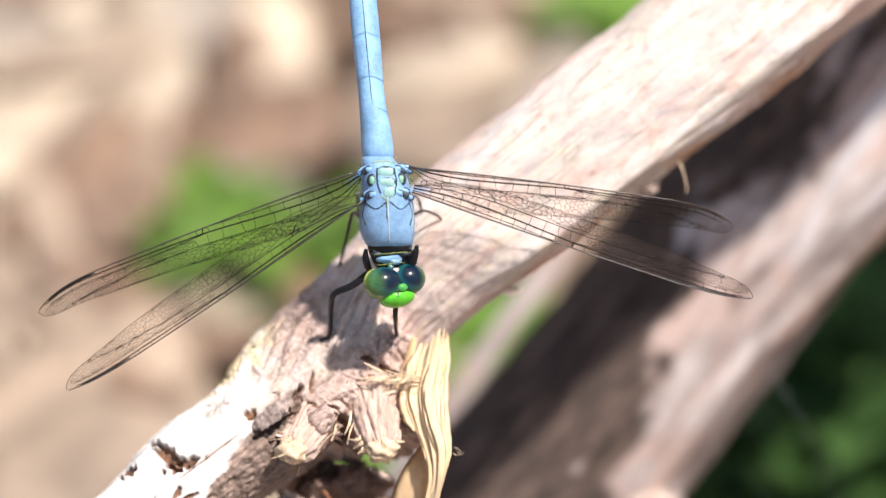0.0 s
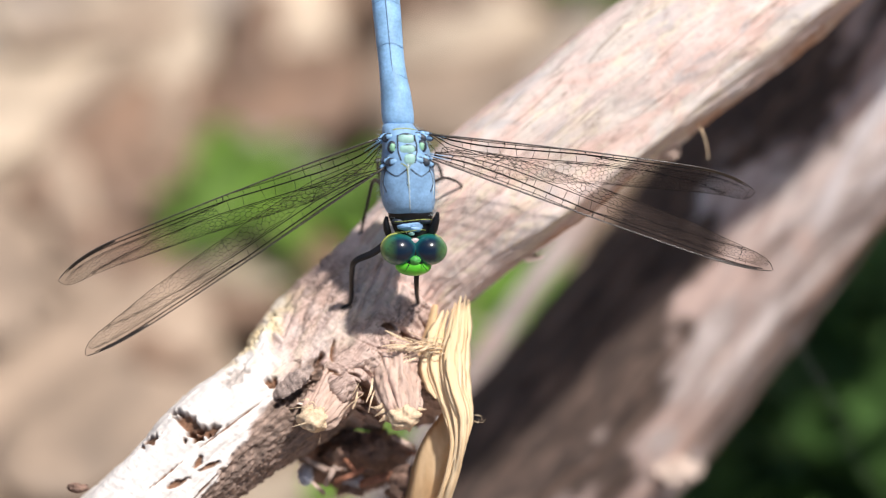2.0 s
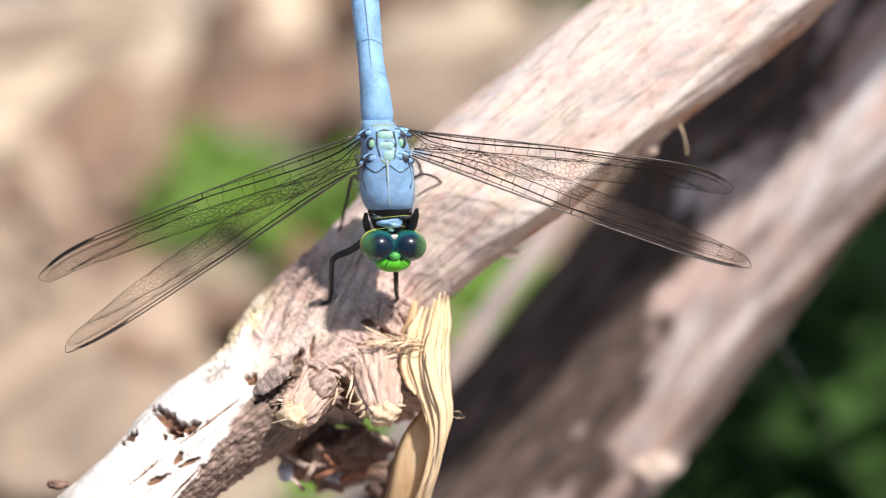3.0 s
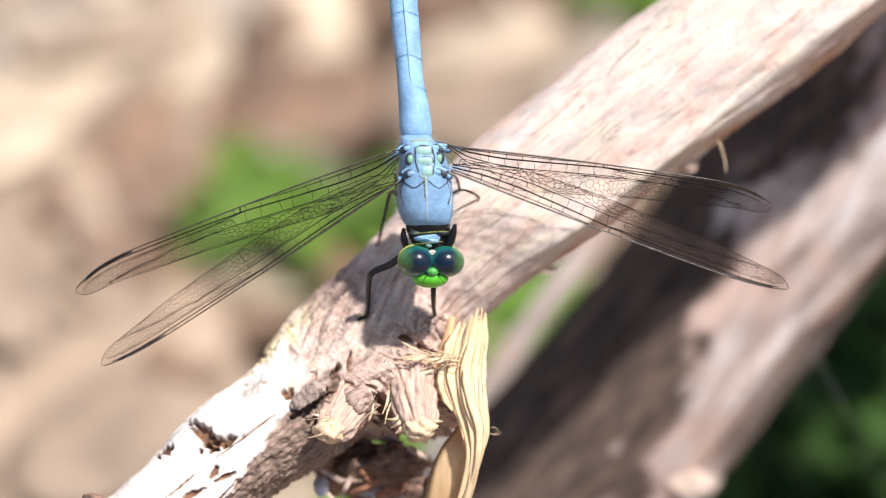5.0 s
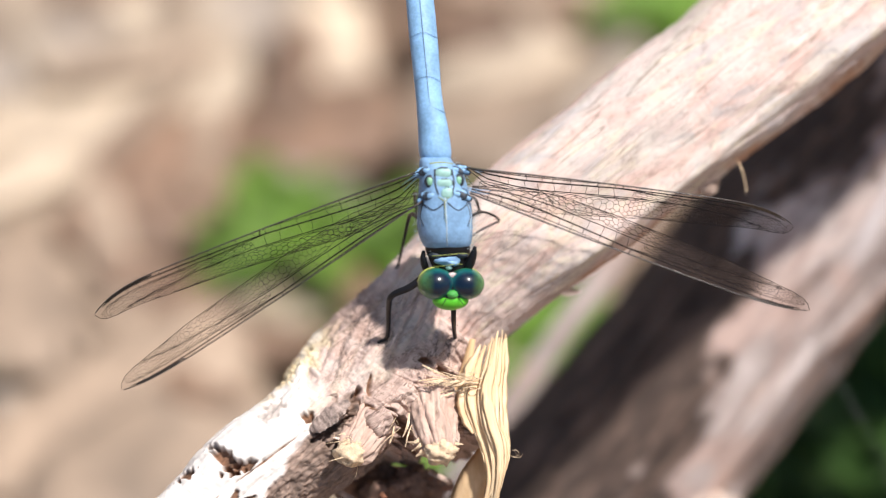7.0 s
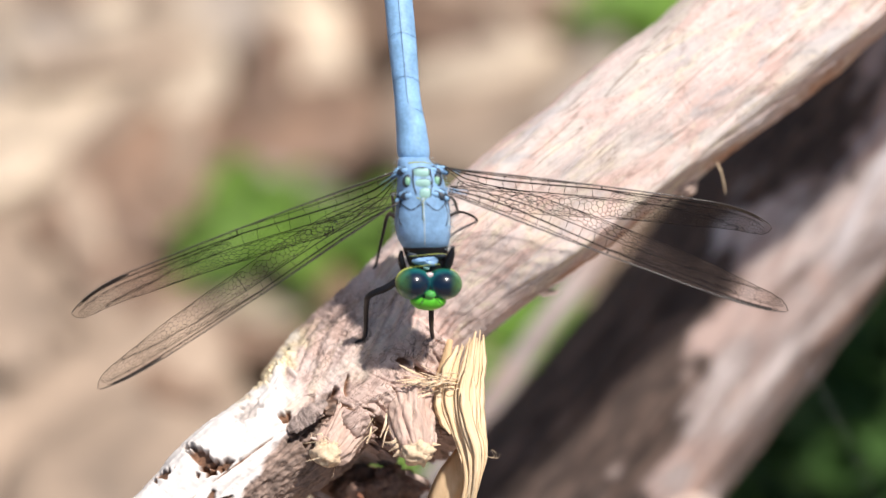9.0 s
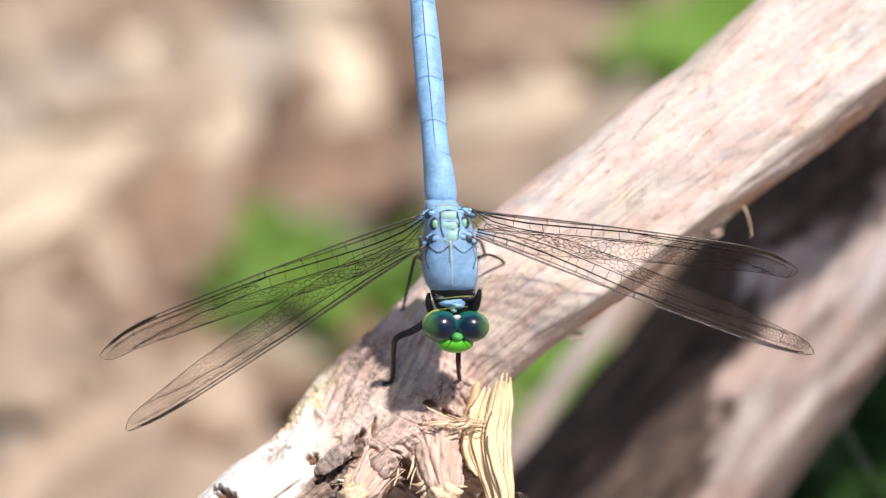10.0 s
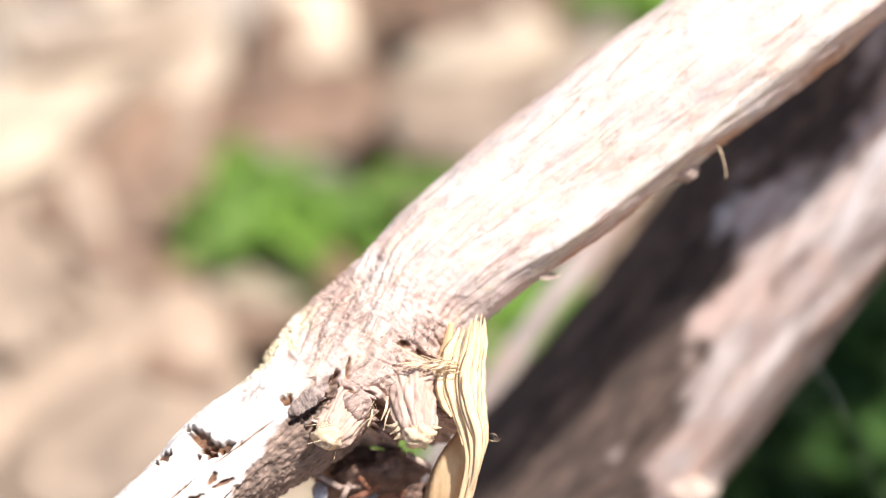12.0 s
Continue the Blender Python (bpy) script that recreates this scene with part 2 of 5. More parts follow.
M_LIMB = wood("weathered_limb", (0.50, 0.43, 0.39), (0.68, 0.62, 0.565), (0.32, 0.24, 0.20), (0.73, 0.58, 0.52), True)
M_KNOT = wood("knot_wood", (0.38, 0.26, 0.205), (0.64, 0.49, 0.40), (0.12, 0.06, 0.04), (0.58, 0.39, 0.31))
M_LOG = wood("log_wood", (0.24, 0.18, 0.155), (0.62, 0.55, 0.52), (0.15, 0.11, 0.09), (0.48, 0.35, 0.30))
M_FIBRE = wood("torn_fibre", (0.68, 0.46, 0.24), (0.88, 0.74, 0.51), (0.42, 0.23, 0.09), (0.84, 0.60, 0.34))
M_SHEET = wood("brown_sheet", (0.56, 0.36, 0.18), (0.78, 0.57, 0.34), (0.28, 0.14, 0.06), (0.60, 0.37, 0.18))
M_PITH = simple("broken_pith", (0.78, 0.59, 0.39), 0.8, 0.3, 1.5, relief=0.0003)
M_CRUMB = simple("crumbled_wood", (0.62, 0.50, 0.42), 0.85, 0.35, 0.6, relief=0.0005)
M_SCALE = simple("bark_scale", (0.50, 0.38, 0.31), 0.8, 0.45, 0.9, relief=0.0003)
M_SLAB = simple("grey_bark", (0.36, 0.28, 0.24), 0.85, 0.5, 1.6, relief=0.0004)
M_RUST = simple("rusty_bark", (0.30, 0.13, 0.075), 0.8, 0.4, 0.9, relief=0.0003)
M_BARK = simple("dark_bark", (0.24, 0.15, 0.11), 0.85, 0.5, 0.8, relief=0.0006)
M_FLUFF = simple("white_fluff", (0.62, 0.62, 0.66), 0.9, 0.2, 1.5)
M_BLUE = simple("blue_bloom", (0.205, 0.365, 0.565), 0.5, 0.22, 0.7, relief=0.00004)
M_ABDOMEN = simple("pale_blue_bloom", (0.225, 0.42, 0.65), 0.5, 0.2, 0.6, relief=0.00004)
M_TEAL = simple("teal_plate", (0.29, 0.50, 0.45), 0.45, 0.15, 1.2)
M_SIDE = simple("green_plate", (0.22, 0.46, 0.30), 0.4, 0.15, 1.2)
M_BLACK = simple("black_shell", (0.010, 0.010, 0.012), 0.35, 0.3, 1.5, spec=0.3)
M_SEAM = simple("dark_seam", (0.02, 0.03, 0.045), 0.5, 0.2, 1.5)
M_RING = simple("blue_ring", (0.13, 0.23, 0.35), 0.5, 0.2, 1.5)
M_PALE = simple("pale_seam", (0.42, 0.52, 0.55), 0.5, 0.2, 1.5)
M_GREEN = simple("green_face", (0.10, 0.50, 0.025), 0.3, 0.15, 0.8)
M_BROW = simple("green_brow", (0.07, 0.34, 0.07), 0.25, 0.15, 0.8)
M_LIME = simple("lime_edge", (0.30, 0.34, 0.07), 0.5, 0.2, 1.2)
M_CROWN = simple("pale_crown", (0.55, 0.44, 0.42), 0.3, 0.2, 1.5)
M_COSTA = simple("wing_edge", (0.045, 0.037, 0.032), 0.3, 0.3, 1.0)
M_VEIN = simple("wing_vein", (0.007, 0.005, 0.0045), 0.6, 0.3, 1.0, spec=0.15)
M_STIGMA = simple("wing_spot", (0.02, 0.015, 0.012), 0.4, 0.3, 1.0)


def eye_material():
    m, nt, p = material("compound_eye")
    tc = nt.nodes.new("ShaderNodeTexCoord")
    sep = nt.nodes.new("ShaderNodeSeparateXYZ")
    nt.links.new(tc.outputs["Generated"], sep.inputs["Vector"])
    base = ramp(nt, sep.outputs["Z"], [(0.3, (0.26, 0.36, 0.03)), (0.5, (0.06, 0.20, 0.03)), (0.66, (0.012, 0.13, 0.10)), (0.80, (0.008, 0.09, 0.10)), (0.90, (0.002, 0.012, 0.03)), (1.0, (0.002, 0.01, 0.025))])
    own = nt.nodes.new("ShaderNodeSeparateXYZ")
    nt.links.new(tc.outputs["Object"], own.inputs["Vector"])
    wide = nt.nodes.new("ShaderNodeMath")
    wide.operation = "ABSOLUTE"
    nt.links.new(own.outputs["X"], wide.inputs[0])
    far = nt.nodes.new("ShaderNodeMath")
    far.operation = "MULTIPLY"
    far.inputs[1].default_value = 310.0
    nt.links.new(wide.outputs[0], far.inputs[0])
    base = mixed(nt, ramp(nt, far.outputs[0], [(0.55, (0, 0, 0)), (1.0, (0.8,) * 3)]), base, (0.10, 0.22, 0.035))
    spots = noisy(nt, place_in(nt), 1.6, 2)
    col = mixed(nt, ramp(nt, spots, [(0.54, (0, 0, 0)), (0.66, (0.4,) * 3)]), base, (0.005, 0.022, 0.025))
    nt.links.new(col, p.inputs["Base Color"])
    p.inputs["Roughness"].default_value = 0.3
    p.inputs["Specular IOR Level"].default_value = 0.12
    p.inputs["Coat Weight"].default_value = 0.65
    p.inputs["Coat IOR"].default_value = 1.6
    p.inputs["Coat Roughness"].default_value = 0.13
    return m


M_EYE = eye_material()


def membrane_material():
    m, nt, p = material("wing_membrane")
    out = nt.nodes["Material Output"]
    clear = nt.nodes.new("ShaderNodeBsdfTransparent")
    clear.inputs["Color"].default_value = (0.97, 0.955, 0.94, 1)
    p.inputs["Base Color"].default_value = (0.24, 0.17, 0.14, 1)
    p.inputs["Roughness"].default_value = 0.1
    mix = nt.nodes.new("ShaderNodeMixShader")
    tint = ramp(nt, noisy(nt, place_in(nt), 0.25, 3), [(0.3, (0.04,) * 3), (0.7, (0.11,) * 3)])
    nt.links.new(tint, mix.inputs["Fac"])
    nt.links.new(clear.outputs[0], mix.inputs[1])
    nt.links.new(p.outputs[0], mix.inputs[2])
    nt.links.new(mix.outputs[0], out.inputs["Surface"])
    bump(nt, p, noisy(nt, place_in(nt), 2.2, 4), 0.9, 0.0003)
    return m


M_WING = membrane_material()


def leaf_material(name, colour, thin=0.0):
    m, nt, p = material(name)
    v = place_in(nt)
    n = noisy(nt, v, 0.2, 4)
    rnd = nt.nodes.new("ShaderNodeObjectInfo")
    c = ramp(nt, n, [(0.3, tuple(x * 0.6 for x in colour)), (0.7, tuple(x * 1.35 for x in colour))])
    c = mixed(nt, 1.0, c, ramp(nt, rnd.outputs["Random"], [(0, (0.75,) * 3), (1, (1.25,) * 3)]), "MULTIPLY")
    nt.links.new(c, p.inputs["Base Color"])
    p.inputs["Roughness"].default_value = 0.6
    p.inputs["Subsurface Weight"].default_value = 0.0
    bump(nt, p, noisy(nt, v, 1.0, 4), 0.5, 0.0005)
    if thin:
        glow = nt.nodes.new("ShaderNodeBsdfTranslucent")
        nt.links.new(mixed(nt, 1.0, c, (1.6, 1.7, 0.9), "MULTIPLY"), glow.inputs["Color"])
        mix = nt.nodes.new("ShaderNodeMixShader")
        mix.inputs["Fac"].default_value = thin
        nt.links.new(p.outputs[0], mix.inputs[1])
        nt.links.new(glow.outputs[0], mix.inputs[2])
        nt.links.new(mix.outputs[0], nt.nodes["Material Output"].inputs["Surface"])
    return m


M_LEAF = leaf_material("green_leaf", (0.15, 0.265, 0.04), 0.45)
# darker copy of the green leaf, with shade put into its colour
M_LEAF_SHADED = leaf_material("shaded_green_leaf", (0.055, 0.12, 0.026))
M_CHIP = leaf_material("dry_chip", (0.28, 0.208, 0.147))
M_CHIP_PALE = leaf_material("pale_chip", (0.44, 0.355, 0.26))
M_CHIP_GREY = leaf_material("grey_chip", (0.28, 0.235, 0.19))
M_CHIP_BROWN = leaf_material("brown_chip", (0.165, 0.102, 0.065))


def soil_material():
    m, nt, p = material("forest_soil")
    v = place_in(nt)
    big = noisy(nt, v, 0.035, 4, 0.55, 0.5)
    small = noisy(nt, v, 0.25, 6, 0.65)
    c = ramp(nt, big, [(0.32, (0.19, 0.12, 0.08)), (0.48, (0.30, 0.21, 0.145)), (0.62, (0.39, 0.29, 0.205))])
    c2 = ramp(nt, small, [(0.3, (0.55,) * 3), (0.7, (1.3,) * 3)])
    nt.links.new(mixed(nt, 1.0, c, c2, "MULTIPLY"), p.inputs["Base Color"])
    p.inputs["Roughness"].default_value = 0.9
    bump(nt, p, small, 0.8, 0.004)
    return m


M_SOIL = soil_material()


# ---- ground ----
def build_ground():
    near = np.linspace(-0.3, 0.3, 91)
    far = 0.3 * np.geomspace(1.12, 500, 26)
    xs = np.r_[-far[::-1], near, far]
    n = len(xs)
    verts = []
    for y in xs:
        for x in xs:
            z = 0.006 * fbm(Vector((x * 22, y * 22, 0.3)), 4) * (1 if max(abs(x), abs(y)) < 0.5 else 0.5)
            if max(abs(x), abs(y)) > 3:
                z = 0.05 * fbm(Vector((x * 0.2, y * 0.2, 4.3)), 2)
            verts.append((x, y, z - 0.004))
    faces = [(j * n + i, j * n + i + 1, (j + 1) * n + i + 1, (j + 1) * n + i) for j in range(n - 1) for i in range(n - 1)]
    ob = part("ground", mesh_of("ground", verts, faces, M_SOIL))
    tagged(ob, "sunlit brown mulch soil under dry litter", "ground", kind="structure")


build_ground()


# ---- the perch: a broken, weathered branch ----
# rows: right, up, behind, radius, all in millimetres
LIMB = [(150, 118, 58, 9.4), (98, 76, 40, 9.0), (60, 50, 28, 8.7), (38.8, 32.6, 21.5, 8.1), (24.0, 20.3, 17.5, 7.6), (11.2, 10.2, 15.2, 7.2),
        (0.3, 1.6, 13.6, 6.7), (-5.1, -3.7, 13.0, 6.6), (-9.0, -7.4, 11.8, 6.5), (-12.3, -11.1, 10.0, 6.2), (-15.1, -13.9, 8.5, 5.85),
        (-20.9, -17.9, 7.3, 5.4), (-25.8, -22.7, 7, 5.3), (-29.9, -26.6, 7.5, 5.3), (-39, -35, 11, 5.3), (-62, -54, 27, 5.2), (-84, -76, 42, 4.6), (-98, -90, 53, 4.2)]

# hollows rotted into the bare wood: right, up, half length, half width, lean, depth
PITS = [(-20.0, -16.5, 4.4, 0.10, 37, 0.5), (-26.3, -21.4, 2.4, 0.09, 40, 0.4), (-22.5, -22.4, 2.2, 0.10, 48, 0.4), (-4.3, -7.5, 0.75, 0.30, -30, 0.7), (-5.5, -6.8, 0.7, 0.42, -35, 0.9), (-3.9, -10.8, 0.9, 0.16, 20, 0.3),
        (-23.9, -16.6, 1.7, 0.8, -35, 1.3), (-22.6, -17.4, 1.9, 0.55, 20, 0.9), (-27.4, -18.4, 1.2, 0.5, 30, 0.5), (-23.1, -20.1, 0.9, 0.35, 60, 0.5),
        (-22.1, -20.5, 1.3, 0.25, 25, 0.5), (-25.2, -22.2, 1.3, 0.35, 25, 0.5), (-19.3, -12.4, 1.5, 0.8, 45, 0.15), (-19.9, -11.1, 0.9, 0.3, 30, 0.15),
        (-16.1, -12.5, 0.7, 0.55, 0, 0.9), (-13.9, -13.6, 2.3, 0.55, 30, 1.9), (-13.0, -15.0, 1.6, 0.5, 14, 1.0), (-11.9, -12.6, 0.5, 1.2, 10, 0.8), (-11.0, -11.3, 1.0, 0.3, -50, 0.5),
        (-8.6, -13.2, 1.7, 0.8, -60, 2.0), (-11.7, -10.9, 1.7, 0.40, 70, 1.5), (-10.2, -9.4, 1.3, 0.22, 80, 0.9), (-2.6, -11.6, 1.1, 0.22, 15, 0.8), (-6.9, -10.6, 1.5, 0.16, -75, 0.7), (-6.4, -14.6, 1.4, 0.5, 0, 1.0)]


def build_limb(parent):
    rows = spline(LIMB, 0, np.r_[np.linspace(0, 2.4, 60), np.linspace(2.41, 6, 150), np.linspace(6.015, 13, 420), np.linspace(13.1, 17, 70)])
    curve = np.array([slant(*r[:3]) for r in rows])
    radii = rows[:, 3] * MM
    back = TILT.inverted()
    wear_shade, barks, rims, rusts = [], [], [], []

    def relief(s, a, p, d, i):
        q = back @ p
        k = 1 + q.z / MM / -486.0
        u, v = q.x / MM / k, q.y / MM / k
        face = (TILT.to_3x3().inverted() @ d).z
        ca, sa, z = math.cos(a), math.sin(a), s / MM
        shift = 0.30 * fbm(Vector((ca * 2.2, sa * 2.2, z * 0.06)), 4) + 0.5 * fbm(Vector((ca, sa, z * 0.09 + 7)), 3)
        grooves = abs(noise.noise(Vector((ca * 5.5, sa * 5.5, z * 0.05 + 3))))
        bent = max(0.0, 1 - abs(rows[i][0] + 8.2) / 7.0)
        shift -= 0.2 * max(0.0, 0.14 - grooves) * 3.2
        shift += 0.06 * fbm(Vector((u * 2.0, v * 2.0, z * 0.6)), 4)
        # swollen collar where side shoots have broken off
        dt = back.to_3x3() @ d
        side = dt.x * 0.66 - dt.y * 0.75
        u0, v0, r0 = rows[i][0], rows[i][1], rows[i][3]
        # a blunt ridge along the lower flank, with old red bark under it
        if u0 > 0:
            k1 = min(1.0, u0 / 6)
            shift += k1 * (0.55 + 0.5 * noise.noise(Vector((z * 0.05, 3, 1)))) * math.exp(-((side - 0.66 + 0.06 * noise.noise(Vector((z * 0.07, 1, 5)))) / 0.09) ** 2)
            rusts.append(min(0.9, max(0.0, k1 * (side - 0.90 + 0.30 * noise.noise(Vector((u * 0.16, v * 0.16, side * 2))) + 0.12 * noise.noise(Vector((u, v, 3)))) * 6)))
        else:
            rusts.append(0.0)
        reach = min((17.0 + v0) / 0.75, (-0.8 - u0) / 0.66) + 1.5 * fbm(Vector((u0 * 0.9, side * 0.4, 2)), 4)
        swell = 0.0
        if side > 0 and u0 > -16 and reach > r0 * 0.8:
            shelf = ((abs(dt.z) / (7.6 if dt.z > 0 else 4.2)) ** 4 + (side / max(reach, r0)) ** 4) ** -0.25
            grow = max(0.0, min(shelf, 15.0) - r0) * min(1.0, side * 3)
            shift += grow
            swell = min(1.0, grow / 3.0)
        rough = min(1.0, bent * 1.5 + swell)
        if rough > 0.02:
            tw = a + 0.05 * z
            r1 = abs(noise.noise(Vector((math.cos(tw) * 5.0, math.sin(tw) * 5.0, z * 0.07))))
            r2 = abs(noise.noise(Vector((math.cos(tw) * 12, math.sin(tw) * 12, z * 0.15 + 5))))
            away, turn = math.hypot(u + 6.5, v + 3.0), math.atan2(v + 3.0, u + 6.5)
            fan = abs(noise.noise(Vector((turn * 4.5 + 0.5 * noise.noise(Vector((u * 0.4, v * 0.4, 1))), away * 0.16, 3))))
            fan2 = abs(noise.noise(Vector((turn * 13, away * 0.35, 8))))
            deep = max(0.0, 0.10 - abs(noise.noise(Vector((u * 0.36 + 3, v * 0.36, 6))))) * 9
            w = swell
            ridges = (1 - w) * (1.2 * min(r1, 0.35) + 0.5 * min(r2, 0.3)) + w * (0.6 * min(fan, 0.4) + 0.5 * min(fan2, 0.3) + 0.45 * fbm(Vector((u * 0.8, v * 0.6, 8)), 6) + 0.12)
            shift += rough * (ridges - 0.30 + 0.16 * fbm(Vector((u * 1.3, v * 1.3, 5)), 4) + 0.12 * fbm(Vector((u * 3.6, v * 2.6, 2)), 4) - 0.7 * deep * swell)
        ring = math.hypot(u + 4.9, (v + 7.2) * 1.15)
        if ring < 2.4 and face > 0:
            shift += 0.22 * math.cos(ring * 5.5 + 1.5 * noise.noise(Vector((u, v, 4)))) * (1 - ring / 2.4)
        bark = min(1.0, max(0.0, 2.2 * swell + 1.3 * bent * max(0.0, -u - 3.0) / 8 - 0.20 + 0.6 * noise.noise(Vector((u * 0.5, v * 0.5, 3)))))
        edge = -15.9 + 1.6 * noise.noise(Vector((u * 0.3, v * 0.3, 5))) + 0.8 * noise.noise(Vector((u, v, 1)))
        white = min(1.0, max(0.0, (edge - u) * 1.6 + 0.5))
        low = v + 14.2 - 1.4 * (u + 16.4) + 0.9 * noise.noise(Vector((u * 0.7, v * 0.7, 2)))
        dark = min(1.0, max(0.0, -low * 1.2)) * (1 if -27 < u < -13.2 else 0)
        # corky strip between the bare wood and the broken collar, its recess shade painted in
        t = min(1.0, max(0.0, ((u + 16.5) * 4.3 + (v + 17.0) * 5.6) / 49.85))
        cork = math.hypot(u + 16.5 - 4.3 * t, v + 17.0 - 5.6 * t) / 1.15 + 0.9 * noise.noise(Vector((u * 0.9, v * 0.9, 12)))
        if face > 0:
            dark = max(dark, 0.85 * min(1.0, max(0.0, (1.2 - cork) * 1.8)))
        # shade under the break, painted as a dark wood tone
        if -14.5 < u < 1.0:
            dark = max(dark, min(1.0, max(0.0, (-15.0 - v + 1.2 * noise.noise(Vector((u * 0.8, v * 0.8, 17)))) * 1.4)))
        white *= 1 - dark
        across = math.sqrt(max(0.0, 1 - dt.z * dt.z))
        if u0 > -6 and dt.z > -0.3:
            shift += 0.42 * min(1.0, (u0 + 6) / 6) * r0 * ((dt.z ** 4 + across ** 4) ** -0.25 - 1)
        if white > 0 and dt.z > -0.3:
            shift += min(1.0, white) * rows[i][3] * ((dt.z ** 4 + across ** 4) ** -0.25 - 1)
        pit = 0.0
        if face > 0:
            for pu, pv, ra, rb, lean, depth in PITS:
                c, sn = math.cos(radians(lean)), math.sin(radians(lean))
                x, y = u - pu, v - pv
                if abs(x) > 5 or abs(y) > 5:
                    continue
                e = math.hypot((x * c + y * sn) / ra, (y * c - x * sn) / rb)
                e += min(1.0, rb * 2) * (0.75 * noise.noise(Vector((u * 2.2, v * 2.2, 3))))
                f = min(1.0, max(0.0, (1.05 - e) * 2.6))
                f = f * f * (3 - 2 * f)
                shift -= 0.75 * depth * f
                if depth < 0.3:
                    dark = max(dark, 0.55 * f)
                else:
                    pit = max(pit, f)
        if white > 0.5:
            shift += 0.05 * noise.noise(Vector((u * 0.9, v * 0.9, 9))) + 0.10 * math.floor(3 * noise.noise(Vector((u * 0.35 - v * 0.2, v * 0.35 + u * 0.2, 2)))) / 3
        if dark > 0.3:
            shift += 0.24 * fbm(Vector(((u + v) * 1.0, (u - v) * 2.6, 1)), 5)
        rim = max(0.0, 1 - abs(u0 + 14.0) / 5.0) * max(0.0, -side - 0.72 + 0.25 * noise.noise(Vector((u, v, 7)))) * 6
        rims.append(min(1.0, rim))
        if rim > 0.1:
            shift += 0.25 * min(1.0, rim) * fbm(Vector((u * 1.8, v * 1.8, 4)), 4)
        barks.append(bark * (1 - white))
        wear_shade.append((white, pit, dark, 1.0))
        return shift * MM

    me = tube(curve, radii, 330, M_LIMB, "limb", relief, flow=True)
    at = me.attributes.new("wear_shade", "FLOAT_COLOR", "POINT")
    at.data.foreach_set("color", np.array(wear_shade, np.float32).ravel())
    at = me.attributes.new("bark", "FLOAT", "POINT")
    at.data.foreach_set("value", np.array(barks, np.float32))
    at = me.attributes.new("rust", "FLOAT", "POINT")
    at.data.foreach_set("value", np.array(rusts, np.float32))
    at = me.attributes.new("rim", "FLOAT", "POINT")
    at.data.foreach_set("value", np.array(rims, np.float32))
    return part("limb", me, parent)


def ragged_stub(name, mat, rows, n, around, amount, seed):
    rows = spline(rows, n)
    curve = np.array([slant(*r[:3]) for r in rows])

    def relief(s, a, p, d, i):
        g = abs(noise.noise(Vector((math.cos(a) * 4 + seed, math.sin(a) * 4, s / MM * 0.12))))
        return (amount * fbm(Vector((math.cos(a) * 2 + seed, math.sin(a) * 2, s / MM * 0.35)), 5) - amount * 1.6 * max(0, 0.2 - g) * 3) * MM

    return tube(curve, rows[:, 3] * MM, around, mat, name, relief, flow=True)


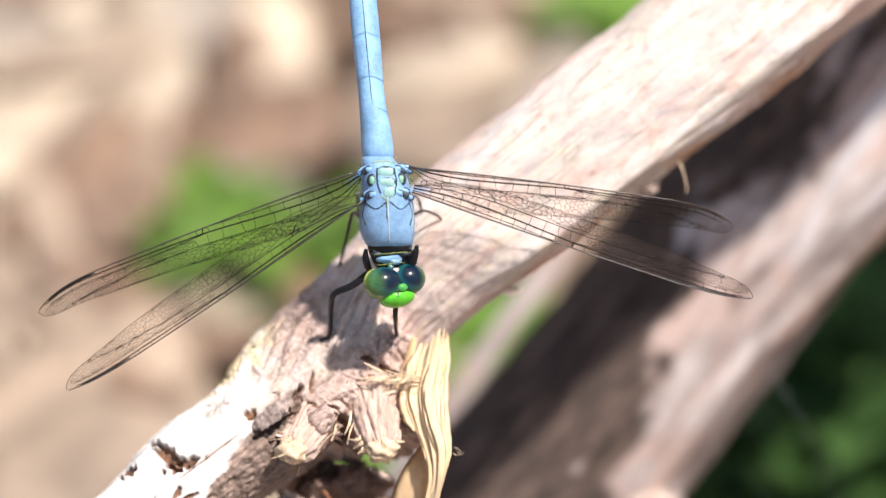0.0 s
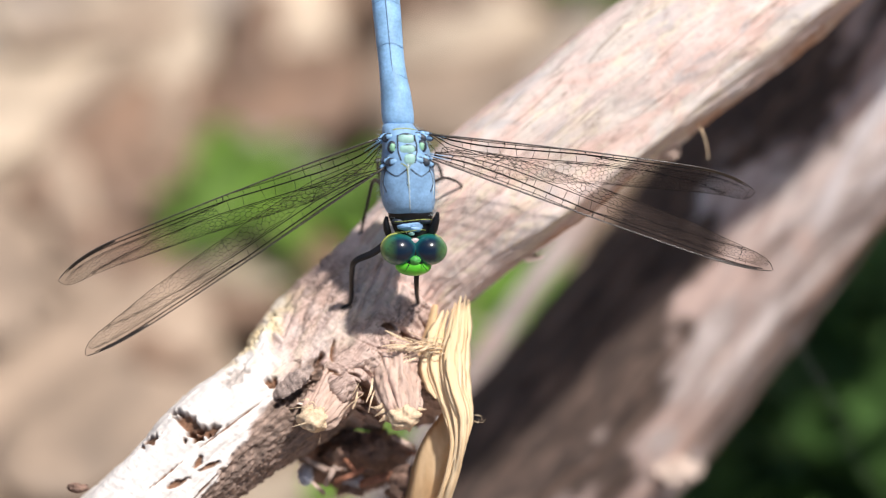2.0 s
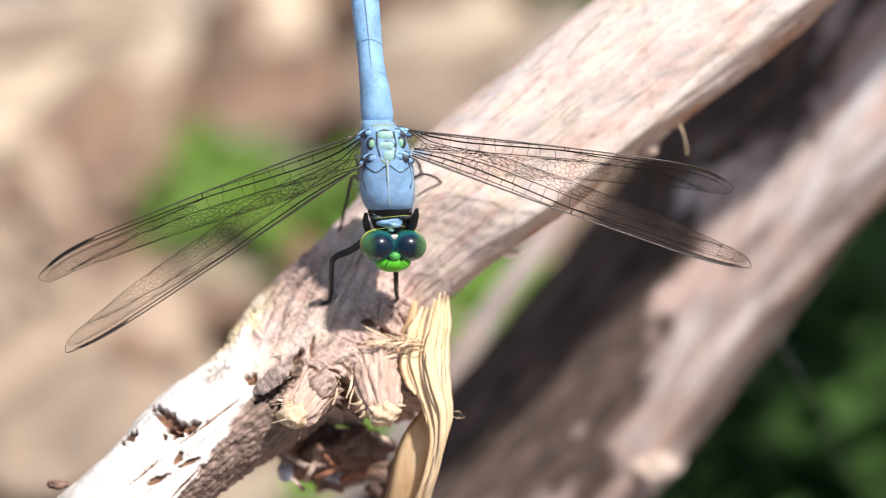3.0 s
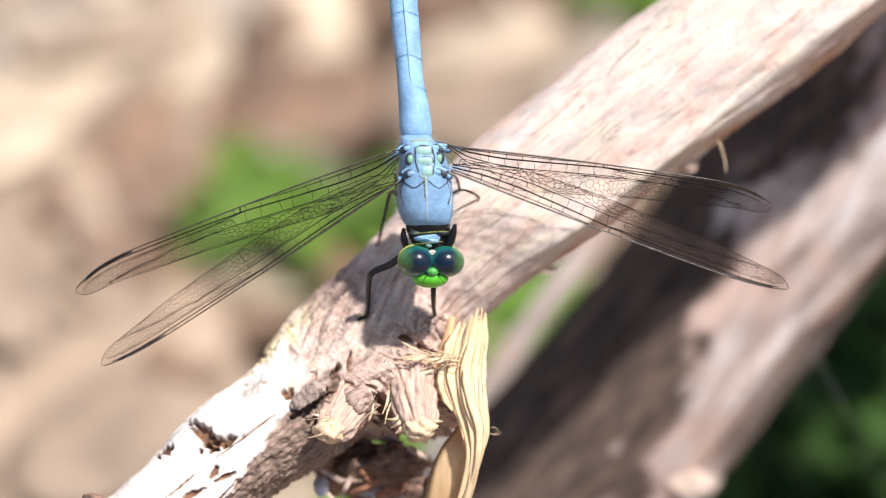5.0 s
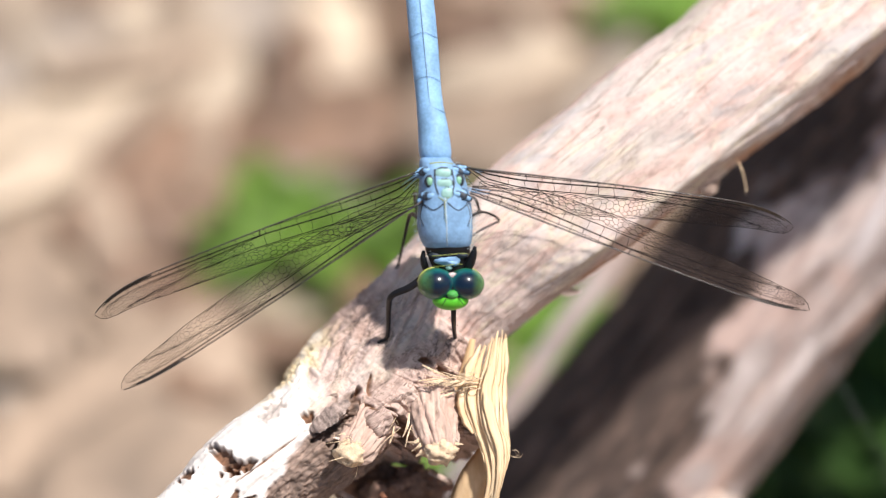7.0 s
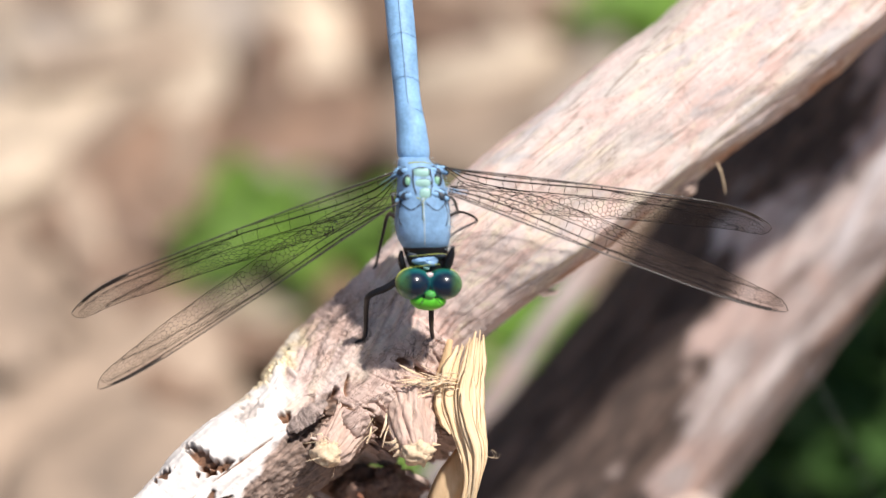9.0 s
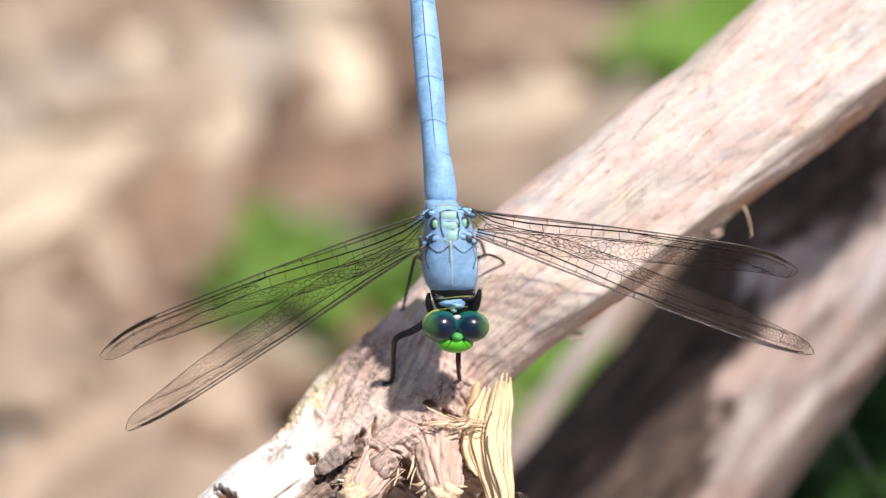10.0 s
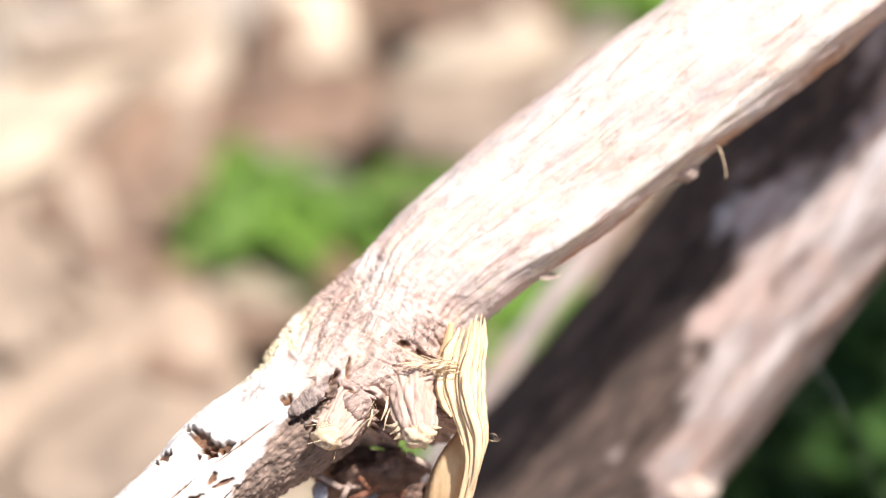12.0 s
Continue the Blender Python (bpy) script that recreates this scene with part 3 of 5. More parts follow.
def build_branch():
    perch = thing("dead_branch", "weathered pale dead branch with torn stubs and peeling wood", "branch", slant(0, 0, 14))
    inv = perch.matrix_world.inverted()
    made = [build_limb(perch)]
    made.append(part("twig_stub", ragged_stub("twig_stub", M_KNOT, [(-8.6, -11.0, 6.5, 2.2), (-10.4, -13.8, 3.6, 2.0), (-11.6, -15.6, 1.8, 1.8), (-12.4, -16.6, 1.0, 0.8)], 90, 90, 0.42, 5), perch))
    made.append(part("twig_stub", ragged_stub("twig_stub", M_KNOT, [(-4.4, -10.5, 5.5, 2.6), (-4.0, -13.4, 3.2, 2.3), (-3.6, -15.2, 1.8, 1.9), (-3.4, -16.4, 1.2, 0.8)], 90, 90, 0.42, 9), perch))
    # broken ends of the stubs
    rng = random.Random(4)
    for cu, cv, cw in ((-12.0, -15.9, 0.9), (-3.4, -15.7, 0.9)):
        me = blob("broken_end", M_PITH, slant(cu, cv, cw), (1.5 * MM, 1.3 * MM, 1.2 * MM), 20, 28, lambda d: 0.3 * fbm(d * 2.6 + Vector((cu, cv, 0)), 4))
        made.append(part("broken_end", me, perch, "torn pale inner wood"))
    # torn ribbon of fresh wood, split into strands: up, edge, other edge, behind
    edges = np.array([(-3.6, 1.0, 2.9, 6.6), (-6.6, -0.1, 2.8, 5.4), (-10.4, -1.25, 2.6, 4.0), (-13.1, -0.7, 2.7, 3.3), (-15.8, 0.4, 3.2, 3.0), (-18.5, 0.8, 2.9, 3.2), (-21.2, 0.3, 2.2, 4.0), (-23.5, -0.4, 1.6, 5.0), (-29.0, -1.9, 0.6, 8.5)])
    edges = spline([tuple(r) for r in edges], 60)
    for k in range(13):
        f = (k + 0.5) / 13 + rng.uniform(-0.02, 0.02)
        end = (-14.0, -16.8, -19.0, -29.0, -29.0, -29.0, -29.0, -29.0, -29.0, -29.0, -20.0, -17.6, -16.4)[k]
        top = -3.6 - 2.6 * abs(f - 0.75) - rng.choice((0, 0.3, 0.7, 1.1))
        ys = np.linspace(top, end, 44)
        lo, hi, deep = (np.interp(-ys, -edges[:, 0], edges[:, j]) for j in (1, 2, 3))
        sway = [0.07 * noise.noise(Vector((y * 0.35, k * 1.7, 0))) for y in ys]
        fold = [0.30 * math.sin(f * 9.0 + y * 0.10) + 0.35 * noise.noise(Vector((y * 0.2, k * 2.3, 4))) + 0.25 * noise.noise(Vector((k * 1.9, y * 0.08, 6))) for y in ys]
        pts = [slant(a + (b - a) * (f + q), y, w + z - 0.9 * math.sin(math.pi * f)) for a, b, y, w, q, z in zip(lo, hi, ys, deep, sway, fold)]
        w0 = rng.choice((0.13, 0.22, 0.30, 0.38))
        widths = [MM * w0 * (b - a) * min(1.0, 0.12 + (i + 1) / 12, 0.05 + (44 - i) / 8) * (1 + 0.35 * noise.noise(Vector((i * 0.3, k * 3.1, 0)))) for i, (a, b) in enumerate(zip(lo, hi))]
        tip_over = rng.uniform(-0.4, 0.4)
        sides = [Vector((1, -0.1, tip_over + 0.8 * noise.noise(Vector((y * 0.16, k * 2.0, 9))))) for y in ys]
        v, fc = ribbon(pts, widths, rng.uniform(0.10, 0.18) * MM, sides)
        me = mesh_of("torn_strip", v, fc, M_FIBRE)
        at = me.attributes.new("flow", "FLOAT_VECTOR", "POINT")
        at.data.foreach_set("vector", np.array([(k * 7 + (0, 0.3, 0.7, 1, 0.7, 0.3)[j % 6] * 4.0, 0.2 * (j % 6 > 3), (j // 6) * 0.55) for j in range(len(v))], np.float32).ravel())
        made.append(part("torn_strip", me, perch, "torn strip of pale yellow inner wood"))
    # a slab of grey bark lifting off beside the stubs
    rows = spline([(-15.7, -13.7, 2.6), (-14.6, -12.9, 1.9), (-13.4, -11.9, 1.7), (-12.3, -11.0, 2.6)], 26)
    v, fc = ribbon([slant(*r) for r in rows], [MM * (0.5 + 1.3 * math.sin(math.pi * (i + 2) / 29) + 0.5 * noise.noise(Vector((i * 0.4, 2, 7)))) for i in range(26)], 0.5 * MM, Vector((0.6, -0.5, -0.1)))
    v = [Vector(q) + Vector((0, -Q, Q)) * (0.25 * MM * fbm(Vector(q) * 900, 4)) for q in v]
    made.append(part("bark_slab", mesh_of("bark_slab", v, fc, M_SLAB, False), perch, "lifted slab of grey bark"))
    # short torn flakes round the broken stubs
    for k in range(20):
        if k < 5:
            a, way, ln = (rng.uniform(-8.2, -5.6), rng.uniform(-14.2, -11.8), 2.2), rng.uniform(-2.5, -1.8), rng.uniform(1.2, 2.8)
        elif k < 9:
            a, way, ln = (rng.uniform(-11.6, -10.4), rng.uniform(-16.2, -14.6), 0.6), rng.uniform(2.9, 3.5), rng.uniform(1.6, 3.4)
        else:
            a, way, ln = (rng.uniform(-2.6, -0.4), rng.uniform(-9.8, -8.4), 3.2), rng.uniform(2.6, 3.7), rng.uniform(1.4, 3.2)
        b = (a[0] + ln * math.cos(way), a[1] + ln * math.sin(way), a[2] - rng.uniform(0.2, 1.0))
        mid = ((a[0] + b[0]) / 2 + rng.gauss(0, 0.2), (a[1] + b[1]) / 2 + rng.gauss(0, 0.2), min(a[2], b[2]) - 0.1)
        rows = spline([a, mid, b], 12)
        w0 = rng.uniform(0.06, 0.24)
        v, fc = ribbon([slant(*r) for r in rows], [MM * w0 * (0.4 + 0.7 * math.sin(math.pi * (i + 1) / 13)) * (1 + 0.5 * noise.noise(Vector((i * 0.6, k * 1.3, 0)))) for i in range(12)], 0.035 * MM,
                       [Vector((-math.sin(way), Q * math.cos(way), Q * math.cos(way) + 0.8 * noise.noise(Vector((i * 0.2, k, 3))))) for i in range(12)])
        me = mesh_of("torn_flake", v, fc, M_PITH, False)
        at = me.attributes.new("flow", "FLOAT_VECTOR", "POINT")
        at.data.foreach_set("vector", np.array([(k * 5 + (j % 6) * 0.2, 0, (j // 6) * 0.3) for j in range(len(v))], np.float32).ravel())
        made.append(part("torn_flake", me, perch, "small torn flake of pale wood"))
    # jagged skirts of splintered wood round the broken ends
    for cu, cv, cw, first, last, n in ((-4.0, -13.9, 1.5, -2.75, -0.25, 15), (-11.5, -15.0, 1.2, 2.4, 4.6, 6)):
        for k in range(n):
            way = first + (last - first) * (k + rng.uniform(0.1, 0.9)) / n
            a = (cu + 1.1 * math.cos(way), cv + 0.9 * math.sin(way), cw + rng.uniform(-0.2, 0.4))
            ln = rng.uniform(0.8, 2.1)
            bend = rng.uniform(-0.4, 0.4)
            rows = spline([a, (a[0] + 0.55 * ln * math.cos(way), a[1] + 0.55 * ln * math.sin(way), a[2] - rng.uniform(0.2, 0.6)), (a[0] + ln * math.cos(way + bend), a[1] + ln * math.sin(way + bend), a[2] - rng.uniform(-0.2, 0.5))], 10)
            w0 = rng.uniform(0.45, 1.05)
            v, fc = ribbon([slant(*r) for r in rows], [MM * w0 * (1 - 0.85 * (i / 9) ** 1.3) * (1 + 0.5 * noise.noise(Vector((i * 0.8, k * 1.9, cu)))) for i in range(10)], 0.09 * MM,
                           [Vector((-math.sin(way), Q * math.cos(way) + rng.uniform(-0.06, 0.06), Q * math.cos(way) + 0.5 * noise.noise(Vector((k * 1.3, cu, 3))))) for i in range(10)])
            made.append(part("splinter", mesh_of("splinter", v, fc, rng.choice((M_PITH, M_PITH, M_CRUMB)), False), perch, "jagged splinter of pale wood"))
    # curled sheets of darker wood behind the strands
    for k, (pts, wide) in enumerate((([(-0.4, -5.0, 6.2), (-1.1, -8.0, 5.2), (-2.1, -11, 5.0), (-2.3, -14.6, 5.6)], 1.5), ([(1.0, -15.6, 5.6), (0.2, -17.6, 5.2), (-0.9, -20.5, 5.8), (-1.7, -24.0, 7), (-2.8, -29, 10)], 3.4))):
        c = [slant(*r) for r in spline(pts, 30)]
        v, fc = ribbon(c, [MM * wide * (0.35 + 0.65 * math.sin(math.pi * min(0.6, (i + 3) / 36))) for i in range(30)], 0.35 * MM, Vector((1, -0.2, 0.7 - 0.5 * k)))
        me = mesh_of("torn_sheet", v, fc, M_SHEET)
        at = me.attributes.new("flow", "FLOAT_VECTOR", "POINT")
        at.data.foreach_set("vector", np.array([(x[0] / MM, k * 3.0, x[2] / MM * 1.4) for x in v], np.float32).ravel())
        made.append(part("torn_sheet", me, perch, "curled sheet of orange-brown wood"))
    # frayed fibres
    pieces = []
    for i in range(60):
        z = rng.random() * 0.8
        ang = rng.uniform(-2.6, -0.5)
        if z < 0.22:
            c, out = (-11.8, -15.8, 1.2), 1.9
        elif z < 0.55:
            c, out = (-4.4, -13.6, 1.6), 2.6
        elif z < 0.64:
            c, out = (3.1, -15.8, 2.6), 0.7
            ang = rng.uniform(-1.2, 0.6)
        elif z < 0.72:
            c, out = (-15.4, -6.6, 8.0), 1.2
            ang = rng.uniform(1.2, 3.0)
        else:
            c, out = (-7.6, -11.2, 2.6), 3.4
        a = (c[0] + rng.gauss(0, out * 0.45), c[1] + rng.gauss(0, out * 0.45), c[2] + rng.uniform(-0.4, 1.2))
        ln = rng.uniform(0.4, 1.5)
        b = (a[0] + ln * math.cos(ang), a[1] + ln * math.sin(ang), a[2] - rng.uniform(-0.5, 0.7))
        mid = tuple((x + y) / 2 + rng.gauss(0, 0.18) for x, y in zip(a, b))
        pts = [slant(*r) for r in spline([a, mid, b], 6)]
        r = rng.choice((0.015, 0.02, 0.03)) * MM
        pieces.append(rod(pts, [r, r * 1.2, r, r * 0.8, r * 0.6, r * 0.2], 4))
    for i in range(16):
        a = (rng.uniform(-0.6, 0.8), rng.uniform(-9.6, -8.2), 3.4)
        b = (a[0] - rng.uniform(1.2, 3.6), a[1] + rng.uniform(-0.9, 0.5), 3.0 + rng.uniform(-0.4, 0.8))
        mid = ((a[0] + b[0]) / 2, (a[1] + b[1]) / 2 + rng.gauss(0, 0.3), 2.7)
        pieces.append(rod([slant(*r) for r in spline([a, mid, b], 8)], [0.05 * MM] * 7 + [0.01 * MM], 4))
    me = joined("fibre", pieces, M_PITH)
    made.append(tagged(part("fibre", me, perch, "frayed pale wood fibres"), kind="stuff"))
    # loose bark scales lifting off the surface
    local = np.array([TILT.inverted() @ v.co for v in made[0].data.vertices]) / MM
    local[:, :2] /= (1 - local[:, 2:3] / 486.0)

    def surface(u, v):
        near = local[(abs(local[:, 0] - u) < 0.4) & (abs(local[:, 1] - v) < 0.4)]
        return near[:, 2].max() if len(near) else None

    scales = []
    for k in range(6):
        n, verts = 13, []
        for lay in (0, 1):
            for j in range(n):
                a = 2 * math.pi * j / n
                r = (1 + 0.6 * noise.noise(Vector((math.cos(a) * 1.7, math.sin(a) * 1.7, k * 5.0))) + 0.12 * (j % 2)) * (1 - 0.10 * lay)
                verts.append((r * 1.7 * math.cos(a) * MM, r * 0.5 * math.sin(a) * MM, (0.07 * lay + 0.12 * math.cos(a) ** 2 * math.cos(a)) * MM))
        scales.append(mesh_of("bark_scale", verts, skin((2, n)), M_SCALE, False))
    spots = [(rng.gauss(-11.0, 2.2), rng.gauss(-12.2, 1.8)) for _ in range(2)] + [(-13.2, -12.6), (9.2, -0.4), (8.6, -0.6), (22.0, 9.6), (21.6, 9.2)]
    for u, v in spots:
        h = surface(u, v)
        if h is None:
            continue
        ob = part("bark_scale", rng.choice(scales), perch)
        k = rng.uniform(0.25, 0.5)
        m = Matrix.Translation(slant(u, v, -h + 0.1)) @ TILT.to_3x3().to_4x4() @ pose(0, 0, 0, rng.uniform(-14, 14), rng.uniform(-12, 12), (-65 if u > -12 and u < 0 else 40) + rng.gauss(0, 22)) @ Matrix.Scale(k, 4)
        ob.matrix_local = inv @ m
    # a stray fibre and a bud scar on the lower flank
    v, f = rod([slant(*q) for q in spline([(24.4, 12.9, 15), (25.3, 11.6, 14), (25.8, 9.6, 14), (25.7, 9.0, 14)], 12)], [0.10 * MM * (1 - 0.06 * i) for i in range(12)], 6)
    made.append(part("fibre", mesh_of("fibre", v, f, M_PITH), perch, "single pale fibre"))
    me = blob("bud_scar", M_SCALE, slant(22.0, 9.6, 16), (1.1 * MM, 0.9 * MM, 0.9 * MM), 18, 24, lambda d: 0.35 * fbm(d * 2.2, 4))
    made.append(part("bud_scar", me, perch, "small brown bud scar"))
    for ob in made:
        ob.matrix_local = inv.copy()
    return perch


build_branch()


# ---- the thicker log behind ----
def build_log():
    log = thing("fallen_log", "thick grey-brown weathered log lying on litter", "log", slant(20, -12, 70))
    inv = log.matrix_world.inverted()
    rows = spline([(-32, -79.3, 58, 12.2), (-8, -45.3, 57, 12.0), (2.2, -30.6, 56.5, 11.8), (18.4, -11.8, 56, 11.6), (31, 5.0, 55, 11.7), (44.8, 22.8, 55, 11.7), (69, 54.7, 57, 11.4), (109, 104.7, 62, 11.0)], 300)
    curve = np.array([slant(*r[:3]) for r in rows])

    def relief(s, a, p, d, i):
        g = abs(noise.noise(Vector((math.cos(a) * 3.4, math.sin(a) * 3.4, s / MM * 0.02 + 3))))
        return (1.4 * fbm(Vector((math.cos(a) * 1.6, math.sin(a) * 1.6, s / MM * 0.03)), 4) - 4 * max(0, 0.2 - g)) * MM

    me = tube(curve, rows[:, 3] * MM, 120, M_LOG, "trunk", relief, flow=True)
    # shade on the left flank painted as a dark tone; thinner dark edge opposite
    flank_shade = []
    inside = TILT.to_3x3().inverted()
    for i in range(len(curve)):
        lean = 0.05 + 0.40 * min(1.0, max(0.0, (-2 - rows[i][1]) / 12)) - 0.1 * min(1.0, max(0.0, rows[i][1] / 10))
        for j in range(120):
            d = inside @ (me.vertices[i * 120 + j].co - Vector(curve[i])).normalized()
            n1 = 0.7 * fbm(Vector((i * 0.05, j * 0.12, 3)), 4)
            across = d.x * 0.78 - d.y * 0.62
            flank_shade.append(max(min(1.0, max(0.0, (-across + lean + n1) * 5)), min(0.7, max(0.0, (across - 0.84 + 0.5 * n1) * 5))))
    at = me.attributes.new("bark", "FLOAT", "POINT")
    at.data.foreach_set("value", np.array(flank_shade, np.float32))
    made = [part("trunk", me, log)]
    for u, v, w, r in ((19.5, -12.0, 46.2, 1.7), (20.4, -12.6, 46.0, 1.3), (23.0, -21.0, 47.6, 1.8), (16.0, -17.5, 46.4, 1.6)):
        me = blob("knot", M_CRUMB, slant(u, v, w), (r * 1.2 * MM, r * 0.9 * MM, r * 0.5 * MM), 22, 30, lambda d: 0.7 * fbm(d * 1.6 + Vector((u, v, w)), 4))
        made.append(part("knot", me, log, "pale broken knot"))
    for ob in made:
        ob.matrix_local = inv


build_log()


def build_stick():
    st = thing("stick", "thin grey dry stick leaning on the log", "stick", slant(8, -6, 77))
    rows = spline([(-10.4, -30, 80, 1.5), (2.1, -13, 77, 1.5), (7.7, -5.0, 76, 1.45), (12.9, 2.2, 76, 1.4), (21.5, 14, 80, 1.35)], 70)
    curve = np.array([slant(*r[:3]) for r in rows])
    me = tube(curve, rows[:, 3] * MM, 24, M_LOG, "shaft", lambda s, a, p, d, i: 0.15 * fbm(Vector((math.cos(a), math.sin(a), s / MM * 0.1)), 3) * MM, flow=True)
    part("shaft", me, st).matrix_local = st.matrix_world.inverted()


build_stick()


def build_twig():
    tw = thing("twig", "brown dry twig among green weeds", "twig", slant(40, -10, 120))
    rows = spline([(28, -22, 120, 1.6), (33, -17, 116, 1.8), (37, -12.8, 118, 2.1), (41, -9.2, 121, 2.4), (46, -6.5, 124, 2.6), (56, -2, 131, 2.6)], 60)
    me = tube(np.array([slant(*r[:3]) for r in rows]), rows[:, 3] * MM, 20, M_LOG, "shaft", lambda s, a, p, d, i: 0.3 * fbm(Vector((math.cos(a), math.sin(a), s / MM * 0.1)), 3) * MM, flow=True)
    part("shaft", me, tw).matrix_local = tw.matrix_world.inverted()


build_twig()


# ---- litter and plants ----
def chip_mesh(name, mat, seed, long, wide, thick):
    """A splintered chip of wood, metres."""
    rng = random.Random(seed)
    n, m = 18, 10
    verts, faces = [], []
    for i in range(n):
        s = i / (n - 1) * 2 - 1
        half = wide / 2 * (1 - abs(s) ** (3 + 2 * rng.random())) ** 0.5 * (1 + 0.15 * noise.noise(Vector((s * 3, seed, 0)))) + 0.0004
        for j in range(m):
            a = 2 * math.pi * j / m
            y = math.copysign(abs(math.cos(a)) ** 0.6, math.cos(a)) * half
            z = math.copysign(abs(math.sin(a)) ** 0.8, math.sin(a)) * thick / 2
            bend = 0.10 * long * (s * s) * (0.5 - (seed % 7) / 7)
            verts.append((s * long / 2 + 0.03 * long * noise.noise(Vector((j, s, seed))), y, z + bend + 0.2 * thick * noise.noise(Vector((s * 4, y * 300, seed)))))
    return mesh_of(name, verts, skin((n, m)), mat)


def build_litter():
    # right, up (seen against the soil), turn, length, width, kind
    laid = [(-34, 22, 20, 46, 11, M_CHIP_GREY), (-40, 13, 35, 52, 20, M_CHIP_PALE), (-14.0, 20.8, 98, 27, 8, M_CHIP_PALE), (10, 15, 5, 44, 18, M_CHIP),
            (-33, 7.5, 60, 26, 9, M_CHIP_BROWN), (-41, -1, 80, 30, 14, M_CHIP), (-26, -4, 150, 26, 8, M_CHIP_BROWN), (-35, -14, 40, 38, 14, M_CHIP),
            (-25.3, -10.4, 90, 14, 9, M_CHIP_BROWN), (-31, -18.5, 45, 34, 13, M_CHIP), (-42, -22, 75, 28, 11, M_CHIP), (-14, -6, 170, 24, 7, M_CHIP_BROWN), (-20, 12, 15, 34, 14, M_CHIP_BROWN),
            (28, 27, 30, 40, 16, M_CHIP_BROWN), (-46, 26, 60, 30, 12, M_CHIP), (-24, 26, 10, 30, 8, M_CHIP_PALE), (0, 27, 70, 26, 10, M_CHIP_BROWN), (-9, -24.5, 10, 30, 9, M_CHIP_PALE), (-29, 4.5, 30, 16, 9, M_CHIP_BROWN), (-17.8, 18.0, 82, 20, 5, M_CHIP_BROWN), (-29, 23.0, 16, 40, 5, M_CHIP_BROWN), (-31.5, 8.2, 70, 16, 11, M_CHIP_BROWN), (4, 24.5, 20, 20, 7, M_CHIP_BROWN), (-17.0, -1.5, 60, 18, 12, M_CHIP_PALE)]
    for k, (u, v, turn, long, wide, mat) in enumerate(laid):
        p = slant(u, v, 148 + 1.3 * v)
        me = chip_mesh("wood_chip", mat, k, 1.08 * long * MM, 1.25 * wide * MM, 2.5 * MM)
        ob = part("wood_chip", me)
        ob.matrix_world = pose(p.x, p.y, 0.003 + 0.0006 * (k % 5), random.uniform(-8, 8), random.uniform(-6, 6), turn)
        tagged(ob, {"pale_chip": "pale dry wood chip on the soil", "dry_chip": "tan dry wood chip on the soil", "grey_chip": "grey weathered wood chip on the soil", "brown_chip": "dark brown bark chip on the soil"}[mat.name], "wood chip", "wood chips on the soil")
    rng = random.Random(5)
    kinds = [(M_CHIP, "tan dry wood chip on the soil"), (M_CHIP_PALE, "pale dry wood chip on the soil"), (M_CHIP_GREY, "grey weathered wood chip on the soil"), (M_CHIP_BROWN, "dark brown bark chip on the soil")]
    shapes = {}
    for k in range(110):
        mat, label = kinds[rng.choice((0, 0, 1, 1, 2, 3))]
        key = (mat.name, k % 5)
        if key not in shapes:
            shapes[key] = chip_mesh("wood_chip", mat, 50 + k, rng.uniform(10, 26) * MM, rng.uniform(2.5, 8) * MM, rng.uniform(1.5, 3) * MM)
        ob = part("wood_chip", shapes[key])
        ob.matrix_world = pose(rng.uniform(-0.085, 0.085), rng.uniform(0.02, 0.22), rng.uniform(0.004, 0.008), rng.uniform(-12, 12), rng.uniform(-12, 12), rng.uniform(0, 180))
        tagged(ob, label, "wood chip", "wood chips on the soil")
    rng = random.Random(11)
    pieces = []
    for k in range(900):
        x, y = rng.uniform(-0.28, 0.28), rng.uniform(-0.25, 0.4)
        m = pose(x, y, 0.002 + rng.random() * 0.003, rng.uniform(-15, 15), rng.uniform(-15, 15), rng.uniform(0, 360))
        ln, wd = rng.uniform(4, 18) * MM, rng.uniform(1, 4) * MM
        v, f = ribbon([(-ln / 2, 0, 0), (0, 0, rng.uniform(-1, 2) * MM), (ln / 2, 0, 0)], [wd * 0.6, wd, wd * 0.5], 1.2 * MM, Vector((0, 1, 0)))
        pieces.append(([m @ Vector(q) for q in v], f))
    tagged(part("mulch", joined("mulch", pieces, M_CHIP)), "small dry mulch fragments scattered over soil", "mulch", kind="stuff")


build_litter()


def leaf_mesh(mat, long, wide, seed):
    n, m = 12, 6
    verts, faces = [], []
    for i in range(n):
        s = i / (n - 1)
        half = wide / 2 * (math.sin(math.pi * s ** 0.8) ** 0.8) + 0.0002
        for j in range(m):
            c = j / (m - 1) * 2 - 1
            verts.append((s * long, c * half, 0.25 * wide * abs(c) - 0.35 * long * s * s + 0.03 * wide * noise.noise(Vector((s * 6, c * 3, seed)))))
    for i in range(n - 1):
        for j in range(m - 1):
            faces.append((i * m + j, (i + 1) * m + j, (i + 1) * m + j + 1, i * m + j + 1))
    return mesh_of("leaf", verts, faces, mat)


